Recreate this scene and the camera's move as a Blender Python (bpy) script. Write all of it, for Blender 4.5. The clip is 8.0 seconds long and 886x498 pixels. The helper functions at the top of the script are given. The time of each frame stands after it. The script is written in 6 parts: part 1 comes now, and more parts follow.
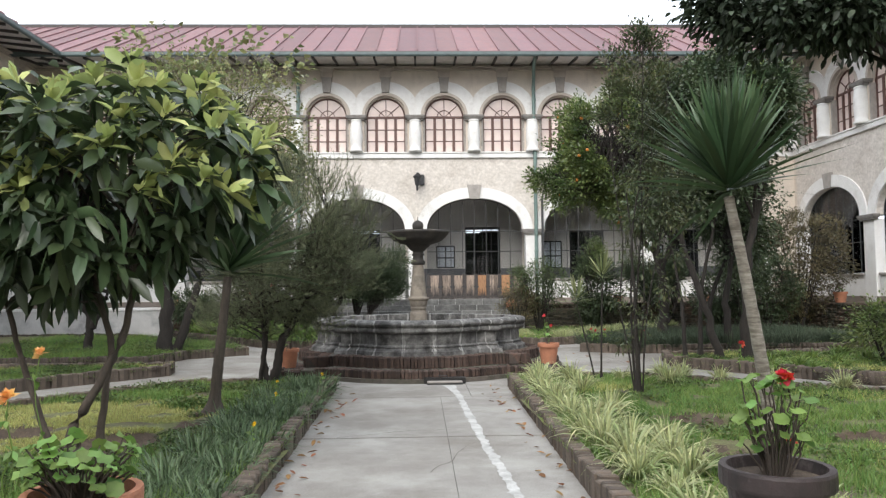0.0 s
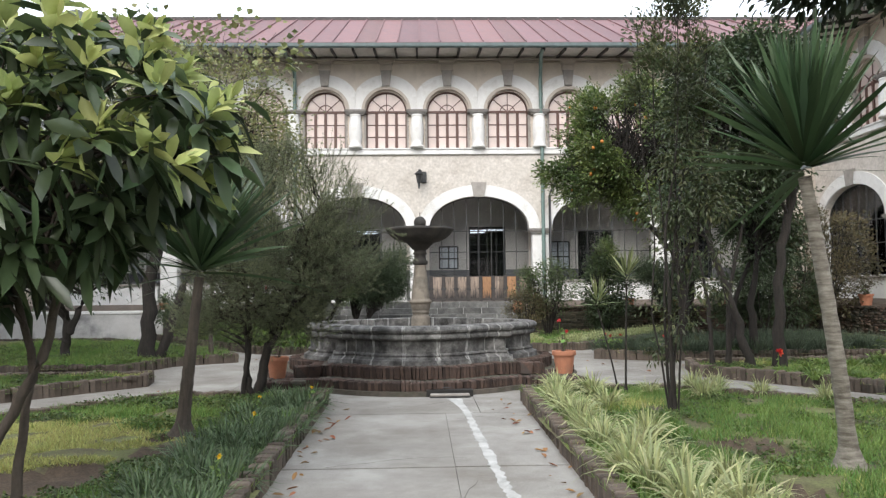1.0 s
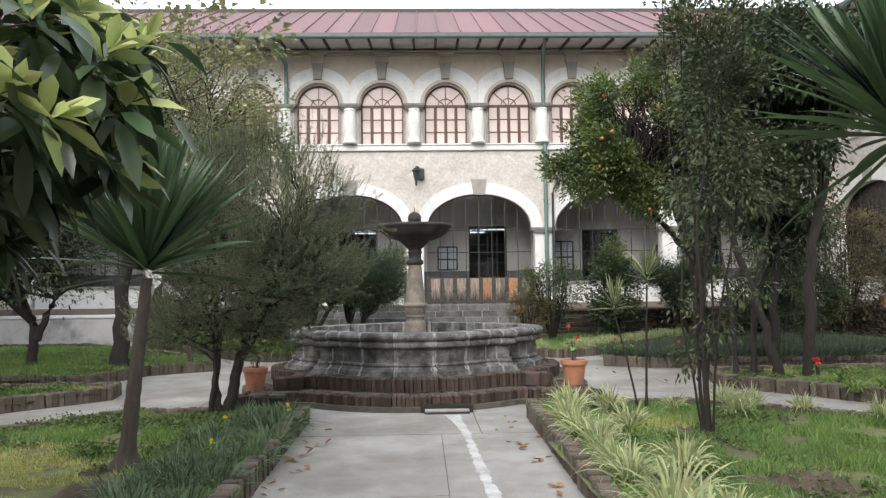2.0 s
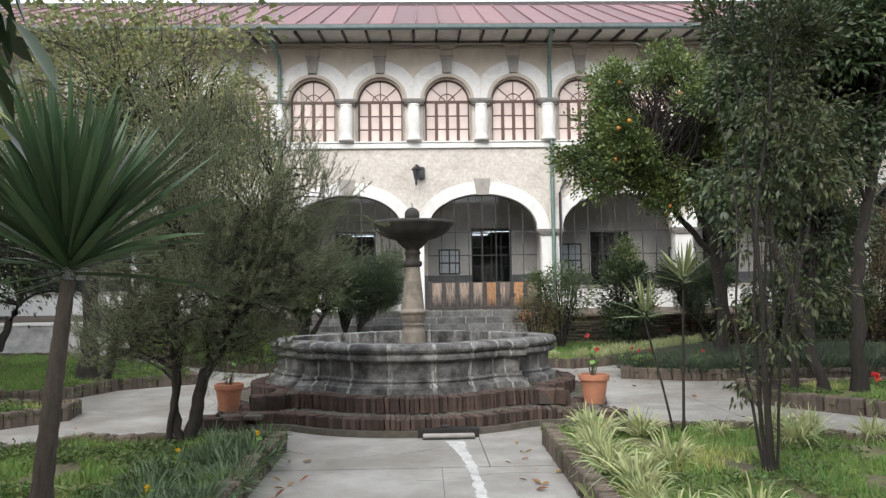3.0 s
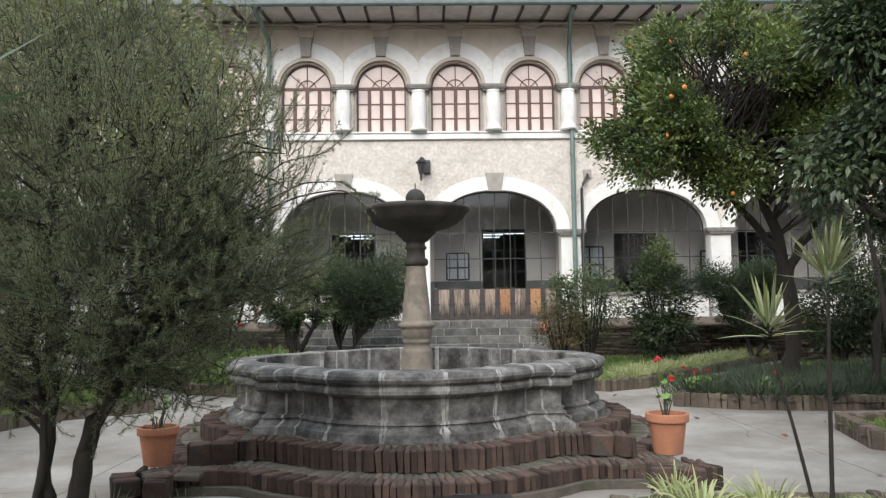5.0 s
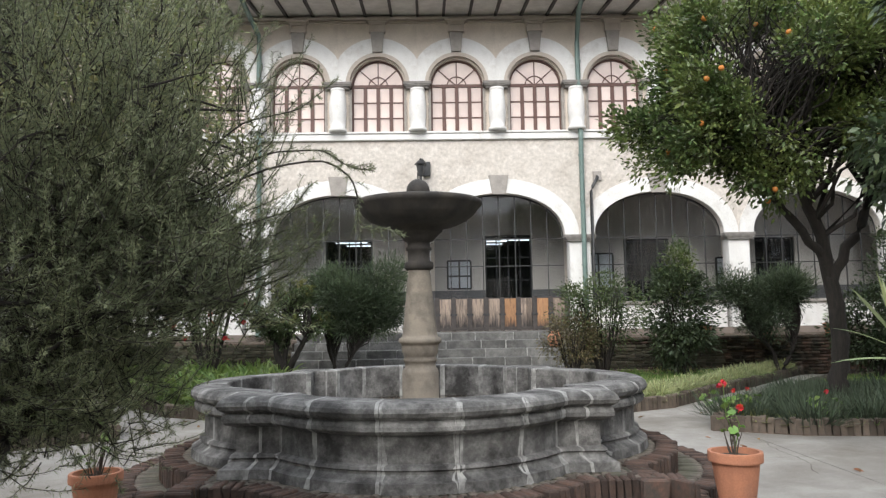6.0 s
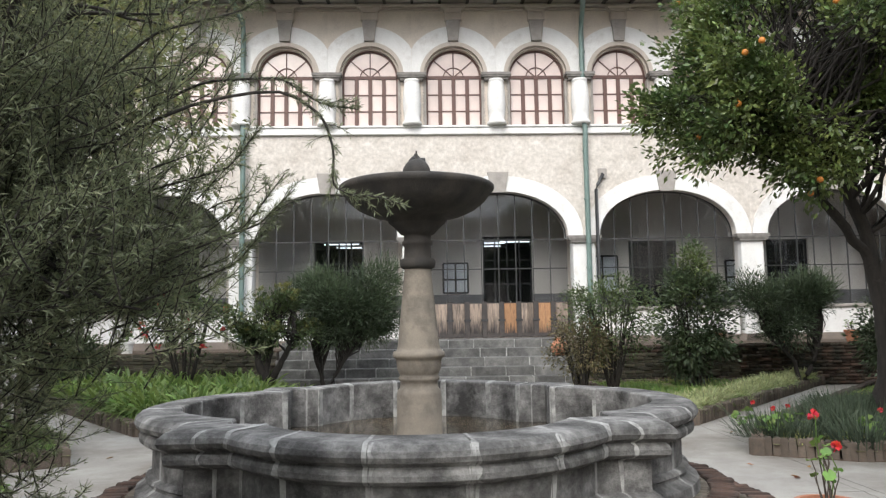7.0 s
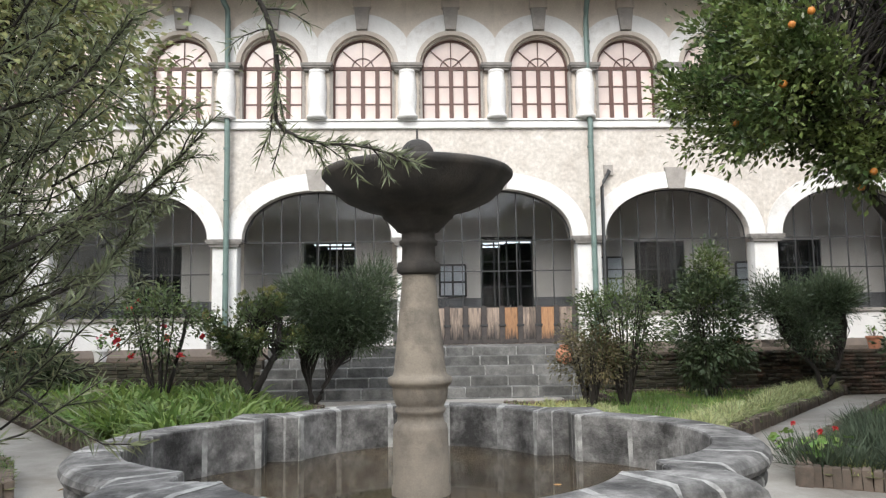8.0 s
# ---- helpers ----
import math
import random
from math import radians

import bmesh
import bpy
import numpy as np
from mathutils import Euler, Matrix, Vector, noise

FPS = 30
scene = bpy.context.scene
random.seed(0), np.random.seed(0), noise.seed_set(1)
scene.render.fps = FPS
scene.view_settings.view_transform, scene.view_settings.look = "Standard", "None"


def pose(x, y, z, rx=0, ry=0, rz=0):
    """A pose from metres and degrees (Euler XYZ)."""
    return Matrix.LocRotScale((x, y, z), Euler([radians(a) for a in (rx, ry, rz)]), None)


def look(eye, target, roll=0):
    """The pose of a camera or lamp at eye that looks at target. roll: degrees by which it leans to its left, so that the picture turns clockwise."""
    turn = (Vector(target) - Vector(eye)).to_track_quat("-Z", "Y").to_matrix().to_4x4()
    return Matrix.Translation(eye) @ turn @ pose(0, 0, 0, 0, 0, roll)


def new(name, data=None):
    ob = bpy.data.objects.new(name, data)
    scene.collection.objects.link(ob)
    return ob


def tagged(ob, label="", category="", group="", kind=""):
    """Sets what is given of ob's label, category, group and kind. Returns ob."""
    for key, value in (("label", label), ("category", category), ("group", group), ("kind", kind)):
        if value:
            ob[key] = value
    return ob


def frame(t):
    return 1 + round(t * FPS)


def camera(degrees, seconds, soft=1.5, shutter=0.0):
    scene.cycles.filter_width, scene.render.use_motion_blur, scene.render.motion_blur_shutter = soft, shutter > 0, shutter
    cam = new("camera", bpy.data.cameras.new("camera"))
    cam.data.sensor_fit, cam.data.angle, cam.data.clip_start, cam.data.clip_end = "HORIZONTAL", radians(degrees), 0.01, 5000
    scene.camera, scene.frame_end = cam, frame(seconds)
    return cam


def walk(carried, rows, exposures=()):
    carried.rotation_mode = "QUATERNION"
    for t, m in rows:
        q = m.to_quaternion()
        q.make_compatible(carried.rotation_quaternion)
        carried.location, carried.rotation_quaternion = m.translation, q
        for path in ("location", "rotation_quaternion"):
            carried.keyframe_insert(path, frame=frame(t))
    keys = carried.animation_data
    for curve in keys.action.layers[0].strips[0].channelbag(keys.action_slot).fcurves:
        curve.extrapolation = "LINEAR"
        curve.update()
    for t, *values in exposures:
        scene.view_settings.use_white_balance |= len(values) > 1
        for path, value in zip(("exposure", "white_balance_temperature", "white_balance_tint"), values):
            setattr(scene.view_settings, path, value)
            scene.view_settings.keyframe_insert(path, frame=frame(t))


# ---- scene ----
cam = camera(62.0, 8.0, soft=1.3)
PATH = [
    (0.0, (0.134, -2.124, 1.663), (0.195, -0.128, 1.772), -0.6),
    (0.5, (0.128, -1.487, 1.669), (0.186, 0.509, 1.785), -0.6),
    (1.0, (0.126, -0.794, 1.663), (0.182, 1.202, 1.778), -0.6),
    (1.5, (0.176, -0.162, 1.669), (0.233, 1.834, 1.785), -0.7),
    (3.0, (0.273, 1.945, 1.676), (0.324, 3.940, 1.810), -0.8),
    (3.5, (0.313, 2.696, 1.682), (0.356, 4.691, 1.823), -0.8),
    (4.0, (0.289, 3.431, 1.677), (0.327, 5.425, 1.823), -0.7),
    (4.5, (0.275, 4.082, 1.678), (0.311, 6.076, 1.826), -0.7),
    (6.0, (0.161, 6.242, 1.702), (0.206, 8.233, 1.886), -0.95),
    (6.5, (0.123, 6.916, 1.716), (0.177, 8.906, 1.909), -0.9),
    (7.0, (0.090, 7.619, 1.741), (0.156, 9.608, 1.937), -0.9),
    (7.5, (0.039, 8.225, 1.777), (0.113, 10.214, 1.975), -0.9),
    (8.0, (0.034, 8.836, 1.863), (0.118, 10.824, 2.061), -0.9),
]
walk(cam, [(t, look(eye, target, roll)) for t, eye, target, roll in PATH],
     [(0.0, 0.0), (4.5, 0.0), (6.5, 0.05), (8.0, 0.16)])

# ---- light: bright overcast afternoon ----
world = bpy.data.worlds.new("overcast_sky")
scene.world = world
world.use_nodes = True
wn = world.node_tree
wn.nodes.clear()
sky = wn.nodes.new("ShaderNodeTexSky")
sky.sky_type = "NISHITA"
sky.sun_disc = False
sky.sun_elevation, sky.sun_rotation = radians(36), radians(199)
sky.air_density, sky.dust_density = 1.0, 3.0
skymix = wn.nodes.new("ShaderNodeMixRGB")
skymix.inputs[0].default_value = 0.85
skymix.inputs[2].default_value = (9.6, 10.1, 10.9, 1)
wbg = wn.nodes.new("ShaderNodeBackground")
wbg.inputs[1].default_value = 0.205
wout = wn.nodes.new("ShaderNodeOutputWorld")
wn.links.new(sky.outputs[0], skymix.inputs[1])
wn.links.new(skymix.outputs[0], wbg.inputs[0])
wn.links.new(wbg.outputs[0], wout.inputs[0])
sun = new("sun", bpy.data.lights.new("sun", "SUN"))
sun.data.energy, sun.data.angle, sun.data.color = 2.75, radians(40), (1.0, 0.96, 0.9)
sun.matrix_world = look((-12, -25, 27), (0, 10, 0))


# ---- materials ----
def material(name, color, color2=None, scale=6.0, rough=0.8, bump=0.3, fine=60.0, metal=0.0, dark=None, dark_amount=0.5,
             rand=0.0, island=0.0, streak=None, trans=0.0, detail=0.12, hue=0.0, foot=None):
    """A noise-mottled surface: two colours at a broad scale, a fine grain, optional dark stains and per-piece variation."""
    m = bpy.data.materials.new(name)
    m.use_nodes = True
    nt = m.node_tree
    nd, ln = nt.nodes, nt.links
    b = nd["Principled BSDF"]
    co = nd.new("ShaderNodeTexCoord")
    src = co.outputs["Object"]
    if streak:
        mp = nd.new("ShaderNodeMapping")
        mp.inputs["Scale"].default_value = streak
        ln.new(src, mp.inputs[0])
        src = mp.outputs[0]
    geo = nd.new("ShaderNodeNewGeometry")
    info = nd.new("ShaderNodeObjectInfo")

    def noise_node(sc, det=5.0, rg=0.6, vec=None):
        n = nd.new("ShaderNodeTexNoise")
        n.inputs["Scale"].default_value, n.inputs["Detail"].default_value, n.inputs["Roughness"].default_value = sc, det, rg
        ln.new(vec or src, n.inputs["Vector"])
        return n.outputs[0]

    def ramp(f, a, z):
        r = nd.new("ShaderNodeMapRange")
        r.inputs[1].default_value, r.inputs[2].default_value = a, z
        ln.new(f, r.inputs[0])
        return r.outputs[0]

    def mix(f, a, c, kind="MIX"):
        x = nd.new("ShaderNodeMixRGB")
        x.blend_type = kind
        for sock, v in zip(x.inputs, (f, a, c)):
            if isinstance(v, (int, float)):
                sock.default_value = v
            elif isinstance(v, tuple):
                sock.default_value = (*v, 1)
            else:
                ln.new(v, sock)
        return x.outputs[0]

    col = mix(ramp(noise_node(scale), 0.35, 0.65), color, color2 or tuple(c * 0.8 for c in color))
    if dark:
        col = mix(ramp(noise_node(scale * 0.37, 8.0, 0.7), 0.62 - 0.3 * dark_amount, 0.78 - 0.2 * dark_amount), col, dark)
    if foot:
        sep = nd.new("ShaderNodeSeparateXYZ")
        ln.new(co.outputs["Object"], sep.inputs[0])
        ad = nd.new("ShaderNodeMath")
        ad.operation, ad.inputs[1].default_value = "MULTIPLY_ADD", 0.9
        ln.new(noise_node(3.0), ad.inputs[0])
        ln.new(sep.outputs[2], ad.inputs[2])
        col = mix(ramp(ad.outputs[0], foot[1] + 0.45, foot[0] + 0.45), col, (0.03, 0.027, 0.026))
    g = noise_node(fine, 4.0, 0.7, co.outputs["Object"])
    gr = nd.new("ShaderNodeMapRange")
    gr.inputs[1].default_value, gr.inputs[2].default_value, gr.inputs[3].default_value, gr.inputs[4].default_value = 0.3, 0.7, 1 - detail, 1 + detail
    ln.new(g, gr.inputs[0])
    vm = nd.new("ShaderNodeVectorMath")
    vm.operation = "SCALE"
    ln.new(col, vm.inputs[0])
    ln.new(gr.outputs[0], vm.inputs["Scale"])
    col = vm.outputs[0]
    for amount, out in ((rand, info.outputs["Random"]), (island, geo.outputs["Random Per Island"])):
        if amount:
            hs = nd.new("ShaderNodeHueSaturation")
            rr = nd.new("ShaderNodeMapRange")
            rr.inputs[3].default_value, rr.inputs[4].default_value = 1 - amount, 1 + amount
            ln.new(out, rr.inputs[0])
            ln.new(rr.outputs[0], hs.inputs["Value"])
            if hue:
                hh = nd.new("ShaderNodeMapRange")
                hh.inputs[3].default_value, hh.inputs[4].default_value = 0.5 - hue, 0.5 + hue
                sc2 = nd.new("ShaderNodeMath")
                sc2.operation = "FRACT"
                mu = nd.new("ShaderNodeMath")
                mu.operation, mu.inputs[1].default_value = "MULTIPLY", 7.31
                ln.new(out, mu.inputs[0])
                ln.new(mu.outputs[0], sc2.inputs[0])
                ln.new(sc2.outputs[0], hh.inputs[0])
                ln.new(hh.outputs[0], hs.inputs["Hue"])
            ln.new(col, hs.inputs["Color"])
            col = hs.outputs[0]
    ln.new(col, b.inputs["Base Color"])
    b.inputs["Roughness"].default_value, b.inputs["Metallic"].default_value = rough, metal
    if bump:
        bp = nd.new("ShaderNodeBump")
        bp.inputs["Strength"].default_value, bp.inputs["Distance"].default_value = bump, 0.01
        ln.new(g, bp.inputs["Height"])
        ln.new(bp.outputs[0], b.inputs["Normal"])
    if trans:
        tr = nd.new("ShaderNodeBsdfTranslucent")
        ln.new(col, tr.inputs[0])
        ms = nd.new("ShaderNodeMixShader")
        ms.inputs[0].default_value = trans
        ln.new(b.outputs[0], ms.inputs[1])
        ln.new(tr.outputs[0], ms.inputs[2])
        ln.new(ms.outputs[0], nd["Material Output"].inputs[0])
    return m


def glass_material(name, tint):
    m = bpy.data.materials.new(name)
    m.use_nodes = True
    nd, ln = m.node_tree.nodes, m.node_tree.links
    nd.remove(nd["Principled BSDF"])
    t, g, f, x = (nd.new("ShaderNode" + k) for k in ("BsdfTransparent", "BsdfGlossy", "Fresnel", "MixShader"))
    t.inputs[0].default_value = (*tint, 1)
    g.inputs["Roughness"].default_value = 0.03
    f.inputs[0].default_value = 1.45
    for a, z in ((f.outputs[0], x.inputs[0]), (t.outputs[0], x.inputs[1]), (g.outputs[0], x.inputs[2]), (x.outputs[0], nd["Material Output"].inputs[0])):
        ln.new(a, z)
    return m


def glow_material(name, color, strength):
    m = bpy.data.materials.new(name)
    m.use_nodes = True
    b = m.node_tree.nodes["Principled BSDF"]
    b.inputs["Emission Color"].default_value = (*color, 1)
    b.inputs["Emission Strength"].default_value = strength
    return m


CONCRETE = material("concrete", (0.385, 0.375, 0.35), (0.285, 0.272, 0.252), 1.3, 0.7, 0.5, 70, dark=(0.19, 0.173, 0.15), dark_amount=0.7, detail=0.2)
JOINT = material("joint_dirt", (0.07, 0.065, 0.055), (0.12, 0.11, 0.09), 9, 0.95, 0.5, 60)
PAINT = material("worn_white_paint", (0.60, 0.60, 0.585), (0.45, 0.45, 0.435), 7, 0.7, 0.2, 60, dark=(0.3, 0.3, 0.285), dark_amount=0.5)
SOIL = material("soil", (0.06, 0.043, 0.031), (0.105, 0.077, 0.054), 4, 0.95, 0.9, 35, detail=0.35)
BRICK = material("weathered_brick", (0.08, 0.046, 0.034), (0.038, 0.029, 0.025), 14, 0.9, 0.6, 70, dark=(0.038, 0.033, 0.03), dark_amount=0.6, rand=0.5, island=0.25)
KERB = material("old_kerb_brick", (0.12, 0.092, 0.072), (0.078, 0.064, 0.053), 12, 0.92, 0.6, 70, dark=(0.065, 0.06, 0.05), dark_amount=0.5, rand=0.35, island=0.25)
PAVER = material("mossy_brick_tread", (0.12, 0.10, 0.085), (0.07, 0.066, 0.055), 7, 0.92, 0.7, 60, dark=(0.05, 0.055, 0.035), dark_amount=0.45, rand=0.25, island=0.25)
STONE = material("grey_andesite", (0.285, 0.28, 0.272), (0.1, 0.099, 0.097), 7, 0.75, 1.0, 40, dark=(0.03, 0.029, 0.028), dark_amount=0.72, detail=0.2, rand=0.2)
COLUMN = material("carved_tan_stone", (0.27, 0.235, 0.19), (0.20, 0.175, 0.145), 5, 0.85, 0.5, 80, dark=(0.09, 0.08, 0.07), dark_amount=0.4)
BOWL = material("blackened_stone", (0.062, 0.054, 0.047), (0.03, 0.028, 0.026), 6, 0.85, 0.5, 70, dark=(0.025, 0.025, 0.024), dark_amount=0.5, streak=(1, 1, 0.25))
MORTAR = material("pale_mortar", (0.40, 0.40, 0.385), (0.16, 0.16, 0.156), 9, 0.9, 0.4, 80)
PLASTER = material("cream_plaster", (0.65, 0.58, 0.50), (0.56, 0.50, 0.435), 1.6, 0.9, 0.35, 25, dark=(0.45, 0.40, 0.35), dark_amount=0.3)
ROUGHCAST = material("rough_cream_render", (0.63, 0.59, 0.545), (0.52, 0.48, 0.435), 3, 0.95, 1.0, 9, dark=(0.42, 0.375, 0.33), dark_amount=0.35, detail=0.2)
WHITE = material("white_limewash", (0.77, 0.77, 0.76), (0.69, 0.685, 0.67), 2, 0.85, 0.25, 40, dark=(0.5, 0.475, 0.44), dark_amount=0.3)
GREYSTONE = material("grey_trim_stone", (0.36, 0.335, 0.31), (0.28, 0.26, 0.24), 5, 0.9, 0.4, 60)
CAPSTONE = material("dark_capital_stone", (0.25, 0.235, 0.22), (0.17, 0.16, 0.15), 6, 0.9, 0.5, 60)
BEIGETRIM = material("beige_moulding", (0.52, 0.465, 0.41), (0.45, 0.40, 0.35), 4, 0.9, 0.3, 50)
ROOF = material("red_painted_roof_sheet", (0.19, 0.088, 0.09), (0.15, 0.082, 0.09), 2.5, 0.6, 0.15, 50, dark=(0.16, 0.07, 0.07), dark_amount=0.35, rand=0.2, hue=0.01)
GUTTER = material("grey_green_gutter", (0.10, 0.14, 0.14), (0.075, 0.10, 0.10), 4, 0.5, 0.1, 60)
PIPE = material("green_downpipe", (0.16, 0.23, 0.21), (0.13, 0.19, 0.175), 4, 0.5, 0.1, 60)
RAFTER = material("dark_rafter_wood", (0.07, 0.06, 0.055), (0.045, 0.04, 0.04), 8, 0.8, 0.3, 60, streak=(1, 8, 1))
SOFFIT = material("eave_boarding", (0.62, 0.59, 0.56), (0.5, 0.475, 0.45), 4, 0.85, 0.2, 50)
BROWN = material("red_brown_window_wood", (0.125, 0.06, 0.046), (0.085, 0.043, 0.035), 9, 0.55, 0.2, 60, streak=(6, 6, 1))
PANE = material("curtained_pane", (0.72, 0.60, 0.55), (0.63, 0.52, 0.48), 2.5, 0.12, 0.0, 30, rand=0.12, detail=0.05)
STEEL = material("dark_steel_bar", (0.04, 0.042, 0.044), (0.025, 0.026, 0.028), 8, 0.5, 0.1, 60)
GATEWOOD = material("weathered_gate_board", (0.36, 0.28, 0.22), (0.24, 0.19, 0.155), 5, 0.8, 0.5, 60, dark=(0.09, 0.075, 0.068), dark_amount=0.6, streak=(7, 7, 1.0), rand=0.35, foot=(0.12, 0.62))
GATEORANGE = material("newer_orange_gate_board", (0.45, 0.25, 0.125), (0.33, 0.17, 0.085), 5, 0.7, 0.4, 60, dark=(0.07, 0.05, 0.04), dark_amount=0.35, streak=(7, 7, 1.0), rand=0.25, foot=(0.05, 0.4))
INNERWALL = material("arcade_inner_plaster", (0.74, 0.69, 0.63), (0.66, 0.615, 0.565), 1.5, 0.9, 0.2, 40)
DADO = material("grey_dado_paint", (0.19, 0.19, 0.195), (0.15, 0.15, 0.155), 2, 0.7, 0.1, 40)
# near-black: the unlit rooms' shade is put into the colour
ROOMSHADE = material("dim_room_wall", (0.09, 0.085, 0.08), (0.06, 0.058, 0.055), 2, 0.9, 0.1, 40)
FLOORTILE = material("arcade_floor", (0.24, 0.20, 0.17), (0.19, 0.16, 0.14), 3, 0.6, 0.1, 40)
GLASS = glass_material("arcade_glass", (0.80, 0.82, 0.84))
TUBE = glow_material("fluorescent_tube", (0.95, 0.98, 1.0), 4.0)
TERRACOTTA = material("terracotta", (0.46, 0.20, 0.115), (0.38, 0.165, 0.10), 7, 0.85, 0.3, 70, dark=(0.30, 0.16, 0.11), dark_amount=0.3)
BLACKPOT = material("chipped_black_paint_pot", (0.06, 0.045, 0.045), (0.035, 0.03, 0.03), 7, 0.5, 0.3, 40, dark=(0.30, 0.26, 0.25), dark_amount=0.3)
BARK = material("grey_brown_bark", (0.105, 0.085, 0.07), (0.065, 0.055, 0.047), 9, 0.95, 1.0, 40, streak=(3, 3, 0.5))
DARKBARK = material("dark_bark", (0.036, 0.03, 0.026), (0.02, 0.018, 0.016), 9, 0.95, 1.0, 40, streak=(3, 3, 0.5))
PALMBARK = material("ringed_palm_bark", (0.40, 0.37, 0.33), (0.16, 0.14, 0.12), 14, 0.95, 1.0, 40, streak=(0.4, 0.4, 2.2))


def leafmat(name, a, b, rough=0.45, trans=0.25, isl=0.35, hue=0.02, scale=1.2):
    return material(name, a, b, scale, rough, 0.0, 30, island=isl, trans=trans, detail=0.06, hue=hue)


TURF = material("mossy_turf_soil", (0.16, 0.185, 0.065), (0.10, 0.08, 0.054), 1.7, 0.95, 0.9, 35, detail=0.35, dark=(0.055, 0.042, 0.03), dark_amount=0.4)
LOQUAT = leafmat("loquat_leaf", (0.07, 0.105, 0.048), (0.032, 0.054, 0.027), 0.34, 0.15, 0.5)
LOQUATNEW = leafmat("young_loquat_leaf", (0.50, 0.56, 0.22), (0.32, 0.38, 0.13), 0.5, 0.3, 0.2)
ORANGELEAF = leafmat("citrus_leaf", (0.18, 0.225, 0.07), (0.055, 0.092, 0.032), 0.3, 0.25, 0.5, 0.02)
DARKLEAF = leafmat("dark_evergreen_leaf", (0.07, 0.1, 0.045), (0.038, 0.06, 0.03), 0.45, 0.2, 0.45, 0.025)
FINELEAF = leafmat("small_olive_leaf", (0.10, 0.118, 0.05), (0.042, 0.058, 0.028), 0.45, 0.3, 0.5, 0.04)
BIRCHLEAF = leafmat("small_yellowing_leaf", (0.25, 0.26, 0.11), (0.16, 0.185, 0.08), 0.5, 0.35, 0.4, 0.04)
NEEDLE = leafmat("grey_green_needle", (0.215, 0.24, 0.135), (0.12, 0.142, 0.08), 0.55, 0.3, 0.45)
BROADLEAF = leafmat("broad_dark_leaf", (0.042, 0.062, 0.034), (0.022, 0.036, 0.02), 0.6, 0.15, 0.45)
PALMLEAF = leafmat("yucca_blade", (0.07, 0.12, 0.055), (0.042, 0.08, 0.038), 0.42, 0.2, 0.4)
GRASS = leafmat("lawn_grass", (0.21, 0.32, 0.085), (0.13, 0.23, 0.06), 0.6, 0.35, 0.35, 0.03, 0.5)
DRYGRASS = leafmat("yellowed_grass", (0.54, 0.53, 0.20), (0.38, 0.41, 0.14), 0.65, 0.35, 0.3, 0.03, 0.6)
CARNATION = leafmat("blue_green_tuft", (0.165, 0.23, 0.125), (0.055, 0.095, 0.042), 0.55, 0.25, 0.45, 0.02, 3.0)
WEED = leafmat("low_weed_leaf", (0.14, 0.2, 0.055), (0.06, 0.095, 0.032), 0.5, 0.25, 0.45, 0.04)
SPIDER = leafmat("variegated_blade", (0.54, 0.54, 0.31), (0.25, 0.34, 0.13), 0.5, 0.35, 0.4, 0.02, 2.2)
STRAP = leafmat("strap_leaf", (0.23, 0.32, 0.09), (0.11, 0.19, 0.052), 0.45, 0.35, 0.4)
LAVENDER = leafmat("lavender_foliage", (0.085, 0.115, 0.07), (0.04, 0.06, 0.038), 0.7, 0.2, 0.35)
GERANIUM = leafmat("geranium_leaf", (0.21, 0.34, 0.08), (0.13, 0.24, 0.06), 0.5, 0.35, 0.3)
ROSEMARY = leafmat("rosemary_leaf", (0.07, 0.1, 0.05), (0.035, 0.054, 0.027), 0.55, 0.2, 0.45)
SHRUBLEAF = leafmat("dull_shrub_leaf", (0.105, 0.145, 0.055), (0.05, 0.075, 0.03), 0.45, 0.2, 0.5, 0.03)
TWIGLEAF = leafmat("brownish_twig_leaf", (0.14, 0.115, 0.055), (0.07, 0.065, 0.035), 0.55, 0.2, 0.5, 0.03)
YOUNGBLADE = leafmat("pale_yucca_blade", (0.23, 0.26, 0.12), (0.13, 0.17, 0.075), 0.45, 0.25, 0.4)
WALLRED = material("mossy_red_wall_brick", (0.15, 0.085, 0.06), (0.085, 0.06, 0.045), 5, 0.95, 0.8, 50, dark=(0.04, 0.042, 0.028), dark_amount=0.75, rand=0.45, island=0.45)
TOPIARY = leafmat("yellow_green_shrub_leaf", (0.22, 0.22, 0.07), (0.09, 0.115, 0.04), 0.45, 0.25, 0.4)
RED = leafmat("red_petal", (0.65, 0.045, 0.05), (0.5, 0.03, 0.04), 0.5, 0.2, 0.2)
PINK = leafmat("pink_petal", (0.75, 0.3, 0.38), (0.65, 0.2, 0.28), 0.5, 0.2, 0.2)
# black that paints the shade inside the drain opening
SLOTSHADE = material("wet_black_slot", (0.012, 0.012, 0.012), (0.02, 0.019, 0.018), 9, 0.6, 0.2, 60)
ORANGEPETAL = leafmat("orange_petal", (0.85, 0.50, 0.20), (0.8, 0.38, 0.12), 0.5, 0.3, 0.2)
YELLOWPETAL = leafmat("yellow_petal", (0.85, 0.62, 0.04), (0.8, 0.5, 0.03), 0.5, 0.3, 0.2)
FRUIT = material("orange_peel", (0.55, 0.2, 0.03), (0.46, 0.17, 0.03), 5, 0.45, 0.2, 80, rand=0.15)
DEADLEAF = leafmat("dry_leaf", (0.30, 0.15, 0.06), (0.20, 0.09, 0.04), 0.8, 0.1, 0.4, 0.03)


